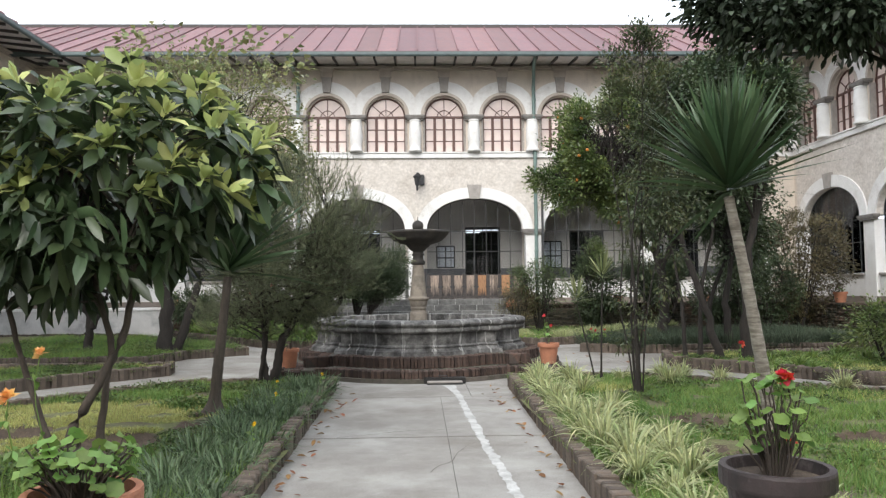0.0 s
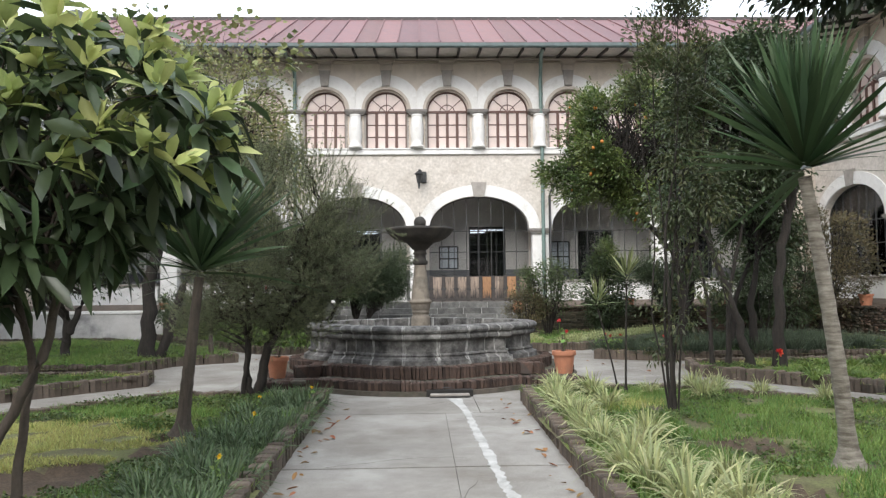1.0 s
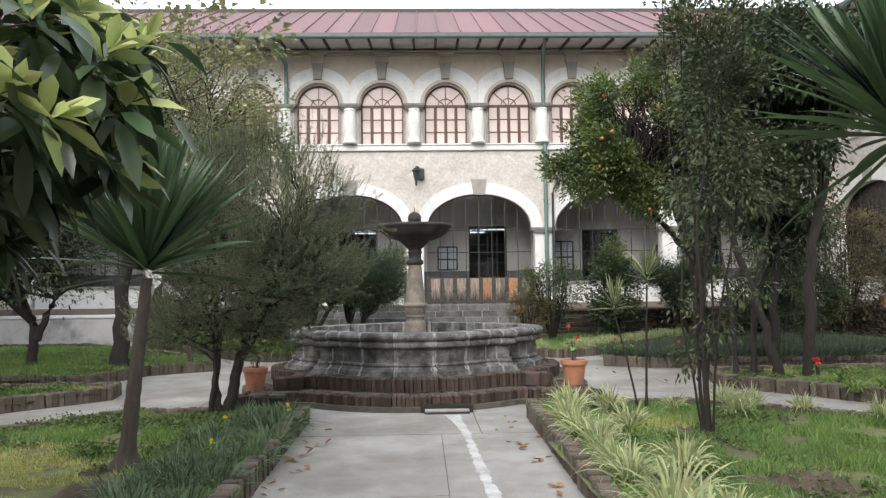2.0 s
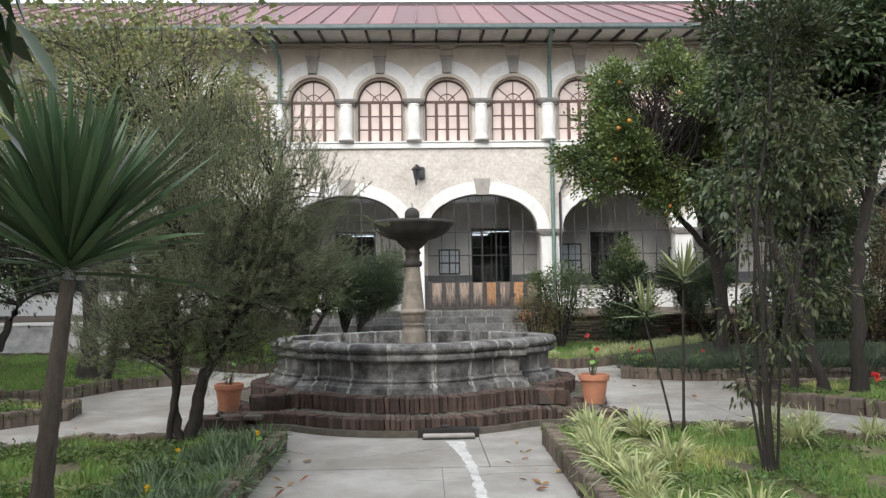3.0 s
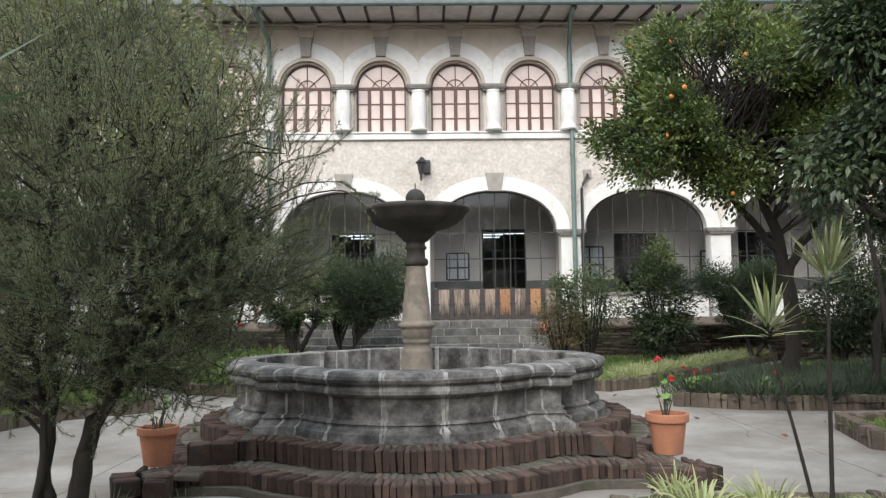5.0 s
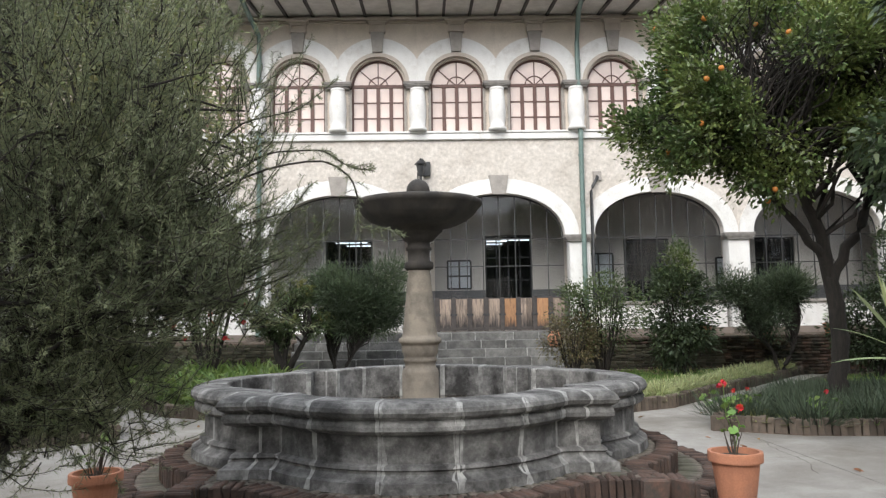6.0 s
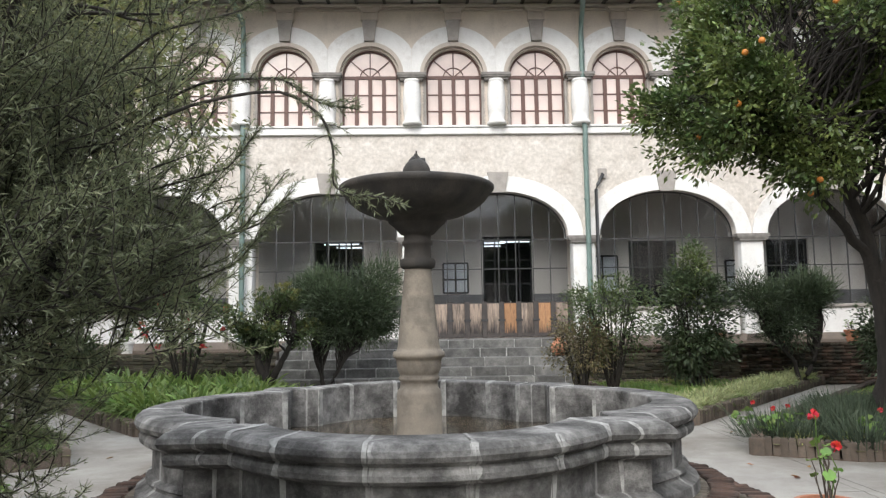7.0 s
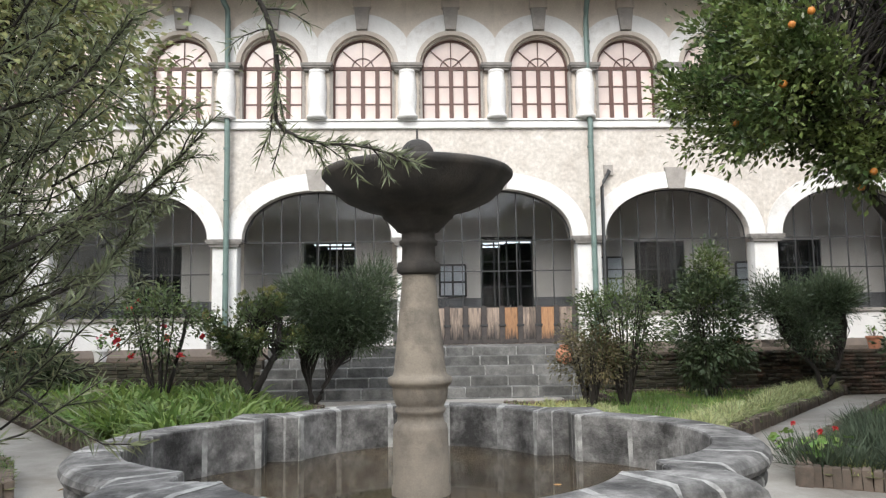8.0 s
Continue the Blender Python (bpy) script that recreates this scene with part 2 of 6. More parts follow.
# ---- mesh helpers ----
def part(name, bm, mat=None, parent=None, label="", smooth=False, m=None):
    """Links a bmesh (or a ready mesh) as one object under a thing or a part."""
    if isinstance(bm, bmesh.types.BMesh):
        me = bpy.data.meshes.new(name)
        bmesh.ops.recalc_face_normals(bm, faces=bm.faces)
        bm.to_mesh(me)
        bm.free()
        if smooth:
            me.shade_smooth()
        if mat:
            me.materials.append(mat)
    else:
        me = bm
    ob = new(name, me)
    if parent:
        ob.parent = parent
    if m is not None:
        ob.matrix_basis = m
    if label:
        ob["label"] = label
    return ob


def thing(name, label, category, group="", kind="", m=None):
    ob = new(name)
    if m is not None:
        ob.matrix_basis = m
    return tagged(ob, label, category, group, kind)


def arrays(name, verts, faces, mats, smooth=False, index=None):
    """A mesh from numpy arrays: verts (n,3); faces a list of (m,k) index arrays; index: material numbers per list."""
    me = bpy.data.meshes.new(name)
    me.vertices.add(len(verts))
    me.vertices.foreach_set("co", np.asarray(verts, dtype=np.float32).ravel())
    loops = np.concatenate([f.ravel() for f in faces]).astype(np.int32)
    sizes = np.concatenate([np.full(len(f), f.shape[1]) for f in faces]).astype(np.int32)
    me.loops.add(len(loops))
    me.loops.foreach_set("vertex_index", loops)
    me.polygons.add(len(sizes))
    me.polygons.foreach_set("loop_start", np.concatenate([[0], np.cumsum(sizes)[:-1]]).astype(np.int32))
    me.polygons.foreach_set("loop_total", sizes)
    for mt in (mats if isinstance(mats, (list, tuple)) else [mats]):
        me.materials.append(mt)
    if index is not None:
        me.polygons.foreach_set("material_index", np.asarray(index, dtype=np.int32))
    me.update(calc_edges=True)
    if smooth:
        me.shade_smooth()
    return me


def box_bm(x0, x1, y0, y1, z0, z1, bevel=0.0, bm=None):
    bm = bm or bmesh.new()
    vs = [bm.verts.new((x, y, z)) for z in (z0, z1) for x, y in ((x0, y0), (x1, y0), (x1, y1), (x0, y1))]
    fs = [bm.faces.new([vs[i] for i in q]) for q in ((3, 2, 1, 0), (4, 5, 6, 7), (0, 1, 5, 4), (1, 2, 6, 5), (2, 3, 7, 6), (3, 0, 4, 7))]
    if bevel:
        es = list({e for f in fs for e in f.edges})
        bmesh.ops.bevel(bm, geom=es, offset=bevel, segments=1, affect="EDGES")
    return bm


def prism_bm(pts, a, b, axis="y", bm=None):
    """A polygon of (u, v) points pushed from a to b along an axis; u, v are the two other axes in order."""
    bm = bm or bmesh.new()

    def at(p, d):
        return {"y": (p[0], d, p[1]), "z": (p[0], p[1], d), "x": (d, p[0], p[1])}[axis]

    lo, hi = [bm.verts.new(at(p, a)) for p in pts], [bm.verts.new(at(p, b)) for p in pts]
    bm.faces.new(lo)
    bm.faces.new(hi[::-1])
    n = len(pts)
    for i in range(n):
        bm.faces.new((lo[i], hi[i], hi[(i + 1) % n], lo[(i + 1) % n]))
    bm.normal_update()
    bmesh.ops.triangulate(bm, faces=[f for f in bm.faces if len(f.verts) > 4])
    return bm


def lathe_bm(profile, n=32, close=False):
    """A turned body from (radius, z) points."""
    bm = bmesh.new()
    rings = []
    for r, z in profile:
        rings.append([bm.verts.new((r * math.cos(2 * math.pi * i / n), r * math.sin(2 * math.pi * i / n), z)) for i in range(n)])
    for a, b in zip(rings, rings[1:]):
        for i in range(n):
            bm.faces.new((a[i], a[(i + 1) % n], b[(i + 1) % n], b[i]))
    bm.faces.new(rings[0][::-1])
    bm.faces.new(rings[-1])
    return bm


def tubes(paths, sides=6):
    """Vertices and quads of tapered tubes; paths: lists of (points, radii)."""
    V, F, base = [], [], 0
    ang = np.linspace(0, 2 * np.pi, sides, endpoint=False)
    for pts, radii in paths:
        pts, radii = np.asarray(pts, float), np.asarray(radii, float)
        tan = np.gradient(pts, axis=0)
        tan /= np.linalg.norm(tan, axis=1, keepdims=True) + 1e-9
        ref = np.where(np.abs(tan[:, 2:3]) > 0.9, np.array([[1.0, 0, 0]]), np.array([[0, 0, 1.0]]))
        u = np.cross(tan, ref)
        u /= np.linalg.norm(u, axis=1, keepdims=True) + 1e-9
        v = np.cross(tan, u)
        ring = pts[:, None] + radii[:, None, None] * (np.cos(ang)[None, :, None] * u[:, None] + np.sin(ang)[None, :, None] * v[:, None])
        V.append(ring.reshape(-1, 3))
        k = np.arange(len(pts) - 1)[:, None] * sides
        i = np.arange(sides)[None]
        j = (i + 1) % sides
        F.append(np.stack([k + i, k + j, k + sides + j, k + sides + i], -1).reshape(-1, 4) + base)
        base += len(pts) * sides
    return np.concatenate(V), np.concatenate(F)


def unit(a):
    return a / (np.linalg.norm(a, axis=-1, keepdims=True) + 1e-9)


def leaves(rng, pos, way, length, width, droop=0.25, fold=0.25, segs=3, up=0.7):
    """Folded, drooping leaves at pos (n,3) that grow along way (n,3). Returns verts and faces."""
    n = len(pos)
    way = unit(way)
    length, width = np.broadcast_to(length, (n,)), np.broadcast_to(width, (n,))
    if segs == 0:
        side = unit(np.cross(way, rng.normal(size=(n, 3)))) * (0.5 * width)[:, None]
        mid = pos + way * (0.45 * length)[:, None]
        tip = pos + way * length[:, None] - np.array([0, 0, 1.0]) * (droop * length)[:, None]
        return np.stack([pos, mid - side, tip, mid + side], 1).reshape(-1, 3), [np.arange(4 * n).reshape(n, 4)]
    ref = unit(np.array([0, 0, 1.0]) * up + rng.normal(0, 0.5, (n, 3)))
    side = unit(np.cross(way, ref))
    nor = np.cross(side, way)
    rows = []
    shape = {1: [], 2: [(0.5, 1.0)], 3: [(0.33, 0.85), (0.7, 0.9)]}[segs]
    spine = [(0, 0)] + shape + [(1, 0)]
    for f, w in spine:
        c = pos + way * (length * f)[:, None] - np.array([0, 0, 1.0]) * (droop * length * f * f)[:, None]
        if w == 0:
            rows.append([c])
        else:
            off = side * (0.5 * width * w)[:, None]
            lift = nor * (fold * 0.5 * width * w)[:, None]
            rows.append([c - off + lift, c, c + off + lift])
    flat = [p for r in rows for p in r]
    k = len(flat)
    V = np.stack(flat, 1).reshape(-1, 3)
    b = np.arange(n)[:, None] * k
    tri, quad, at = [], [], 1
    prev = None
    for r in rows[1:]:
        if len(r) == 3:
            if prev is None:
                tri += [(0, at + 1, at), (0, at + 2, at + 1)]
            else:
                quad += [(prev, prev + 1, at + 1, at), (prev + 1, prev + 2, at + 2, at + 1)]
            prev = at
            at += 3
        else:
            tri += [(prev, prev + 1, at), (prev + 1, prev + 2, at)]
    F = [(b[:, None] + np.array(tri)[None]).reshape(-1, 3)]
    if quad:
        F.append((b[:, None] + np.array(quad)[None]).reshape(-1, 4))
    return V, F


def blades(rng, pos, way, length, width, droop=0.6, segs=4):
    """Arching strap blades: flat, tapered to a tip."""
    n = len(pos)
    way = unit(way)
    length, width, droop = (np.broadcast_to(a, (n,)) for a in (length, width, droop))
    side = unit(np.cross(way, np.array([0, 0, 1.0]) + rng.normal(0, 0.25, (n, 3))))
    rows = []
    for i in range(segs + 1):
        f = i / segs
        c = pos + way * (length * f)[:, None] - np.array([0, 0, 1.0]) * (droop * length * f ** 2.2)[:, None]
        w = width * (0.75 + 0.5 * f if f < 0.5 else 2.0 * (1 - f) + 0.02) * 0.5 if segs > 1 else width * (1 - 0.93 * f) * 0.5
        rows += [c - side * w[:, None], c + side * w[:, None]]
    k = 2 * (segs + 1)
    V = np.stack(rows, 1).reshape(-1, 3)
    q = np.array([(2 * i, 2 * i + 1, 2 * i + 3, 2 * i + 2) for i in range(segs)])
    return V, [(np.arange(n)[:, None, None] * k + q[None]).reshape(-1, 4)]


def joined(name, pieces, mats, smooth=False):
    """Several (verts, faces, material number) sets as one mesh."""
    V, F, I, base = [], [], [], 0
    for v, fs, mi in pieces:
        for f in fs:
            F.append(f + base)
            I.append(np.full(len(f), mi))
        V.append(v)
        base += len(v)
    return arrays(name, np.concatenate(V), F, mats, smooth, np.concatenate(I))


def inside(poly, x, y):
    hit = np.zeros(len(x), bool)
    n = len(poly)
    for i in range(n):
        (x0, y0), (x1, y1) = poly[i], poly[(i + 1) % n]
        c = ((y0 > y) != (y1 > y)) & (x < (x1 - x0) * (y - y0) / (y1 - y0 + 1e-12) + x0)
        hit ^= c
    return hit

# ---- ground ----
g = bmesh.new()
bmesh.ops.create_grid(g, x_segments=1, y_segments=1, size=1500)
bmesh.ops.translate(g, verts=g.verts, vec=(0, 0, -0.03))
tagged(part("ground", g, SOIL), "bare dark earth under the courtyard paving", "ground", kind="structure")
pav = box_bm(-16.2, 16.4, -14, 26.2, -0.2, -0.012)
paving = tagged(part("pavement", pav, JOINT), "grey concrete courtyard paving with dirty open joints", "pavement", kind="structure")


def slab(pts, z=0.0):
    bm = prism_bm(pts, -0.1, z, "z")
    return part("slab", bm, CONCRETE, paving)


ys = [-14, -9, -6.1, -3.1, 0.1, 3.2, 6.3, 9.4]
for a, b in zip(ys, ys[1:]):
    slab([(-1.6, a + 0.02), (0.42, a + 0.02), (0.42, b - 0.02), (-1.6, b - 0.02)])
    slab([(0.426, a + 0.03), (2.1, a + 0.03), (2.1, b - 0.01), (0.426, b - 0.01)])
slab([(-16.2, 9.408), (-3.2, 9.408), (-3.2, 26.2), (-16.2, 26.2)])
slab([(-3.188, 9.408), (0.9, 9.408), (0.9, 15.0), (-3.188, 15.0)])
slab([(0.91, 9.408), (4.6, 9.408), (4.6, 15.0), (0.91, 15.0)])
slab([(-3.188, 15.012), (4.6, 15.012), (4.6, 26.2), (-3.188, 26.2)])
slab([(4.612, 9.408), (16.4, 9.408), (16.4, 26.2), (4.612, 26.2)])
slab([(-16.2, -14), (-1.612, -14), (-1.612, 9.392), (-16.2, 9.392)])
slab([(2.112, -14), (16.4, -14), (16.4, 9.392), (2.112, 9.392)])

crg = random.Random(13)
for x, y, h, L in ((-0.9, 6.33, 8, 1.6), (0.1, 8.9, -5, 1.5), (-0.6, 9.9, 20, 1.2), (1.2, 10.2, 160, 1.1), (-3.2, 14.2, 100, 2.5), (4.2, 14.0, 70, 2.4), (-3.9, 11.8, 35, 2.2), (0.2, 4.6, 75, 1.3), (3.4, 18.2, 20, 1.6)):
    left, right, a = [], [], radians(h)
    p = Vector((x, y))
    for i in range(int(L / 0.07)):
        a += crg.gauss(0, 0.22)
        a += 0.15 * (radians(h) - a)
        q = p + Vector((math.cos(a), math.sin(a))) * 0.07
        w = 0.0035 * crg.uniform(0.5, 1.7)
        nn = Vector((-math.sin(a), math.cos(a))) * w
        left.append((*(q + nn), 0.0035))
        right.append((*(q - nn), 0.0035))
        p = q
    nq = len(left)
    part("crack", arrays("crack", np.array(left + right), [np.array([(i, nq + i, nq + i + 1, i + 1) for i in range(nq - 1)])], JOINT), None, paving)

# the crooked white line painted down the walk
rng = np.random.default_rng(3)
ly = np.arange(-6.0, 10.75, 0.06)
lx = np.interp(ly, [-6, 0, 3.8, 5.8, 8, 9.3, 10.7], [1.25, 1.06, 0.90, 0.81, 0.75, 0.72, 0.66])
half = 0.047 + 0.018 * np.array([noise.noise(Vector((0, y * 2.3, 0))) for y in ly])
la = lx - half + 0.012 * rng.normal(size=len(ly))
lb = lx + half + 0.012 * rng.normal(size=len(ly))
half_patch = ly > 9.6
la[half_patch] -= 0.10 * (ly[half_patch] - 9.6)
lv = np.concatenate([np.stack([la, ly, 0 * ly + 0.0045], 1), np.stack([lb, ly, 0 * ly + 0.0045], 1)])
n = len(ly)
lf = np.array([(i, n + i, n + i + 1, i + 1) for i in range(n - 1)])
tagged(part("painted_line", arrays("painted_line", lv, [lf], PAINT)), "uneven white line painted down the concrete walk", "painted line", kind="structure")

# ---- the two-storeyed cloister buildings ----
FACE = 28.84           # front plane of the arcade
BAY = 4.96
SPRING, CROWN, HALF = 4.13, 5.50, 2.02
FLOOR = 1.26
cache = {}


def shared(key, make):
    if key not in cache:
        cache[key] = make()
    return cache[key]


def arch_pts(h, spring, crown, n=20):
    """The three-centred arch curve, left to right."""
    return [(-h * math.cos(math.pi * i / n), spring + (crown - spring) * math.sin(math.pi * i / n) ** 0.92) for i in range(n + 1)]


def mesh_of(bm, mat, name, smooth=False):
    me = bpy.data.meshes.new(name)
    bmesh.ops.recalc_face_normals(bm, faces=bm.faces)
    bm.to_mesh(me)
    bm.free()
    if smooth:
        me.shade_smooth()
    me.materials.append(mat)
    return me


def band(inner, outer, a, b):
    """A ring strip between two curves, pushed from a to b along y."""
    bm = bmesh.new()
    rows = [[bm.verts.new((p[0], d, p[1])) for p in c] for c, d in ((inner, a), (outer, a), (outer, b), (inner, b))]
    n = len(inner)
    for r in range(4):
        p, q = rows[r], rows[(r + 1) % 4]
        for i in range(n - 1):
            bm.faces.new((p[i], p[i + 1], q[i + 1], q[i]))
    for i in (0, n - 1):
        bm.faces.new([rows[r][i] for r in range(4)])
    return bm


def lower_wall():
    pts = [(-BAY / 2, SPRING)] + arch_pts(HALF, SPRING, CROWN) + [(BAY / 2, SPRING), (BAY / 2, 7.2), (-BAY / 2, 7.2)]
    return mesh_of(prism_bm(pts, 0, 0.55), ROUGHCAST, "spandrel")


def archivolt():
    a = arch_pts(HALF + 0.003, SPRING, CROWN + 0.003, 28)
    b = [(max(-BAY / 2 + 0.004, min(BAY / 2 - 0.004, x)), z) for x, z in arch_pts(HALF + 0.44, SPRING, CROWN + 0.46, 28)]
    return mesh_of(band(a, b, -0.06, 0.5), WHITE, "archivolt")


def wedge(z0, z1, w0, w1, y0, mat, name):
    return mesh_of(prism_bm([(-w0, z0), (w0, z0), (w1, z1), (-w1, z1)], y0, 0.05), mat, name)


def upper_wall():
    r, s = 0.885, 9.0
    arc = [(-r * math.cos(math.pi * i / 20), s + r * math.sin(math.pi * i / 20)) for i in range(21)]
    pts = [(-BAY / 4, 7.45), (-r, 7.45)] + arc + [(r, 7.45), (BAY / 4, 7.45), (BAY / 4, 11.35), (-BAY / 4, 11.35)]
    return mesh_of(prism_bm(pts, 0, 0.45), PLASTER, "upper_wall")


def ring(r0, r1, y0, y1, mat, name, clip=9.0):
    def c(r):
        return [(max(-clip, min(clip, -r * math.cos(math.pi * i / 28))), 9.0 + r * math.sin(math.pi * i / 28)) for i in range(29)]
    return mesh_of(band(c(r0), c(r1), y0, y1), mat, name)


def upper_column():
    prof = [(0.285, 7.46), (0.285, 7.53), (0.265, 7.56), (0.232, 7.59), (0.25, 7.8), (0.268, 8.1), (0.258, 8.45), (0.225, 8.70), (0.215, 8.74), (0.235, 8.76), (0.235, 8.79), (0.22, 8.82)]
    return mesh_of(lathe_bm(prof, 20), WHITE, "shaft", True)


def capital(w, d, z):
    bm = box_bm(-w, w, -d, 0.1, z, z + 0.05)
    box_bm(-w * 0.86, w * 0.86, -d * 0.8, 0.1, z - 0.07, z, bm=bm)
    box_bm(-w * 1.08, w * 1.08, -d * 1.1, 0.1, z + 0.05, z + 0.13, bm=bm)
    return mesh_of(bm, CAPSTONE, "capital")


def bracket_block():
    """A framed block with a sunk panel, between the keystone and the cornice."""
    bm = box_bm(-0.25, 0.25, -0.13, 0.05, 10.643, 10.93)
    for x0, x1, z0, z1 in ((-0.25, 0.25, 10.88, 10.93), (-0.25, 0.25, 10.645, 10.70), (-0.25, -0.195, 10.70, 10.88), (0.195, 0.25, 10.70, 10.88)):
        box_bm(x0, x1, -0.18, -0.128, z0, z1, bm=bm)
    return mesh_of(bm, BEIGETRIM, "bracket")


def bracket_cap():
    bm = box_bm(-0.29, 0.29, -0.20, 0.05, 10.932, 10.98)
    box_bm(-0.36, 0.36, -0.25, 0.05, 10.98, 11.065, 0.015, bm=bm)
    return mesh_of(bm, BEIGETRIM, "bracket_cap")


def bars(segments, w, y0, y1, mat, name):
    """Straight bars in the x-z plane between pairs of points."""
    bm = bmesh.new()
    for (x0, z0), (x1, z1) in segments:
        d = Vector((x1 - x0, 0, z1 - z0)).normalized()
        s = Vector((-d.z, 0, d.x)) * w / 2
        a, b = Vector((x0, 0, z0)), Vector((x1, 0, z1))
        p = [(v.x, v.z) for v in (a - s, b - s, b + s, a + s)]
        prism_bm(p, y0, y1, "y", bm)
    return mesh_of(bm, mat, name)


def window_frame():
    r = 0.815
    seg = [((-r, 9.0), (r, 9.0)), ((-r, 7.48), (r, 7.48)), ((-r, 7.47), (-r, 9.0)), ((r, 7.47), (r, 9.0))]
    arc = [(-r * math.cos(math.pi * i / 16), 9 + r * math.sin(math.pi * i / 16)) for i in range(17)]
    seg += list(zip(arc, arc[1:]))
    return bars(seg, 0.095, 0.20, 0.28, BROWN, "frame")


def window_stiles():
    return bars([((x, 7.47), (x, 9.0)) for x in (-0.405, 0, 0.405)], 0.115, 0.19, 0.27, BROWN, "stile")


def window_rails():
    return bars([((-0.815, z), (0.815, z)) for z in (7.97, 8.47)], 0.04, 0.215, 0.26, BROWN, "glazing_bar")


def window_fan():
    q = [(-0.30 * math.cos(math.pi * i / 10), 9 + 0.30 * math.sin(math.pi * i / 10)) for i in range(11)]
    seg = list(zip(q, q[1:]))
    for a in (42, 90, 138):
        c, s = math.cos(radians(a)), math.sin(radians(a))
        seg.append(((0.0, 9.0), (0.80 * c, 9 + 0.80 * s)))
    return bars(seg, 0.032, 0.21, 0.265, BROWN, "fanlight_bar")


def pane_mesh():
    return mesh_of(box_bm(-0.195, 0.195, 0.235, 0.245, -0.24, 0.24), PANE, "pane")


def fan_pane():
    arc = [(-0.79 * math.cos(math.pi * i / 14), 9.02 + 0.78 * math.sin(math.pi * i / 14)) for i in range(15)]
    return mesh_of(prism_bm(arc, 0.235, 0.245), PANE, "fan_pane")


def steel_grid():
    seg = [((-HALF, 4.10), (HALF, 4.10)), ((-HALF, 3.25), (HALF, 3.25))]
    for i in range(1, 8):
        x = -HALF + i * 2 * HALF / 8
        top = SPRING + (CROWN - SPRING) * (1 - (x / HALF) ** 2) ** 0.46
        seg.append(((x, 2.1), (x, top)))
    a = arch_pts(HALF - 0.02, SPRING, CROWN - 0.02, 20)
    seg += list(zip(a, a[1:]))
    return bars(seg, 0.028, 0.24, 0.27, STEEL, "steel_frame")


def arcade_glass():
    pts = [(-HALF, 2.1)] + arch_pts(HALF, SPRING, CROWN) + [(HALF, 2.1)]
    return mesh_of(prism_bm(pts, 0.255, 0.262), GLASS, "glass")


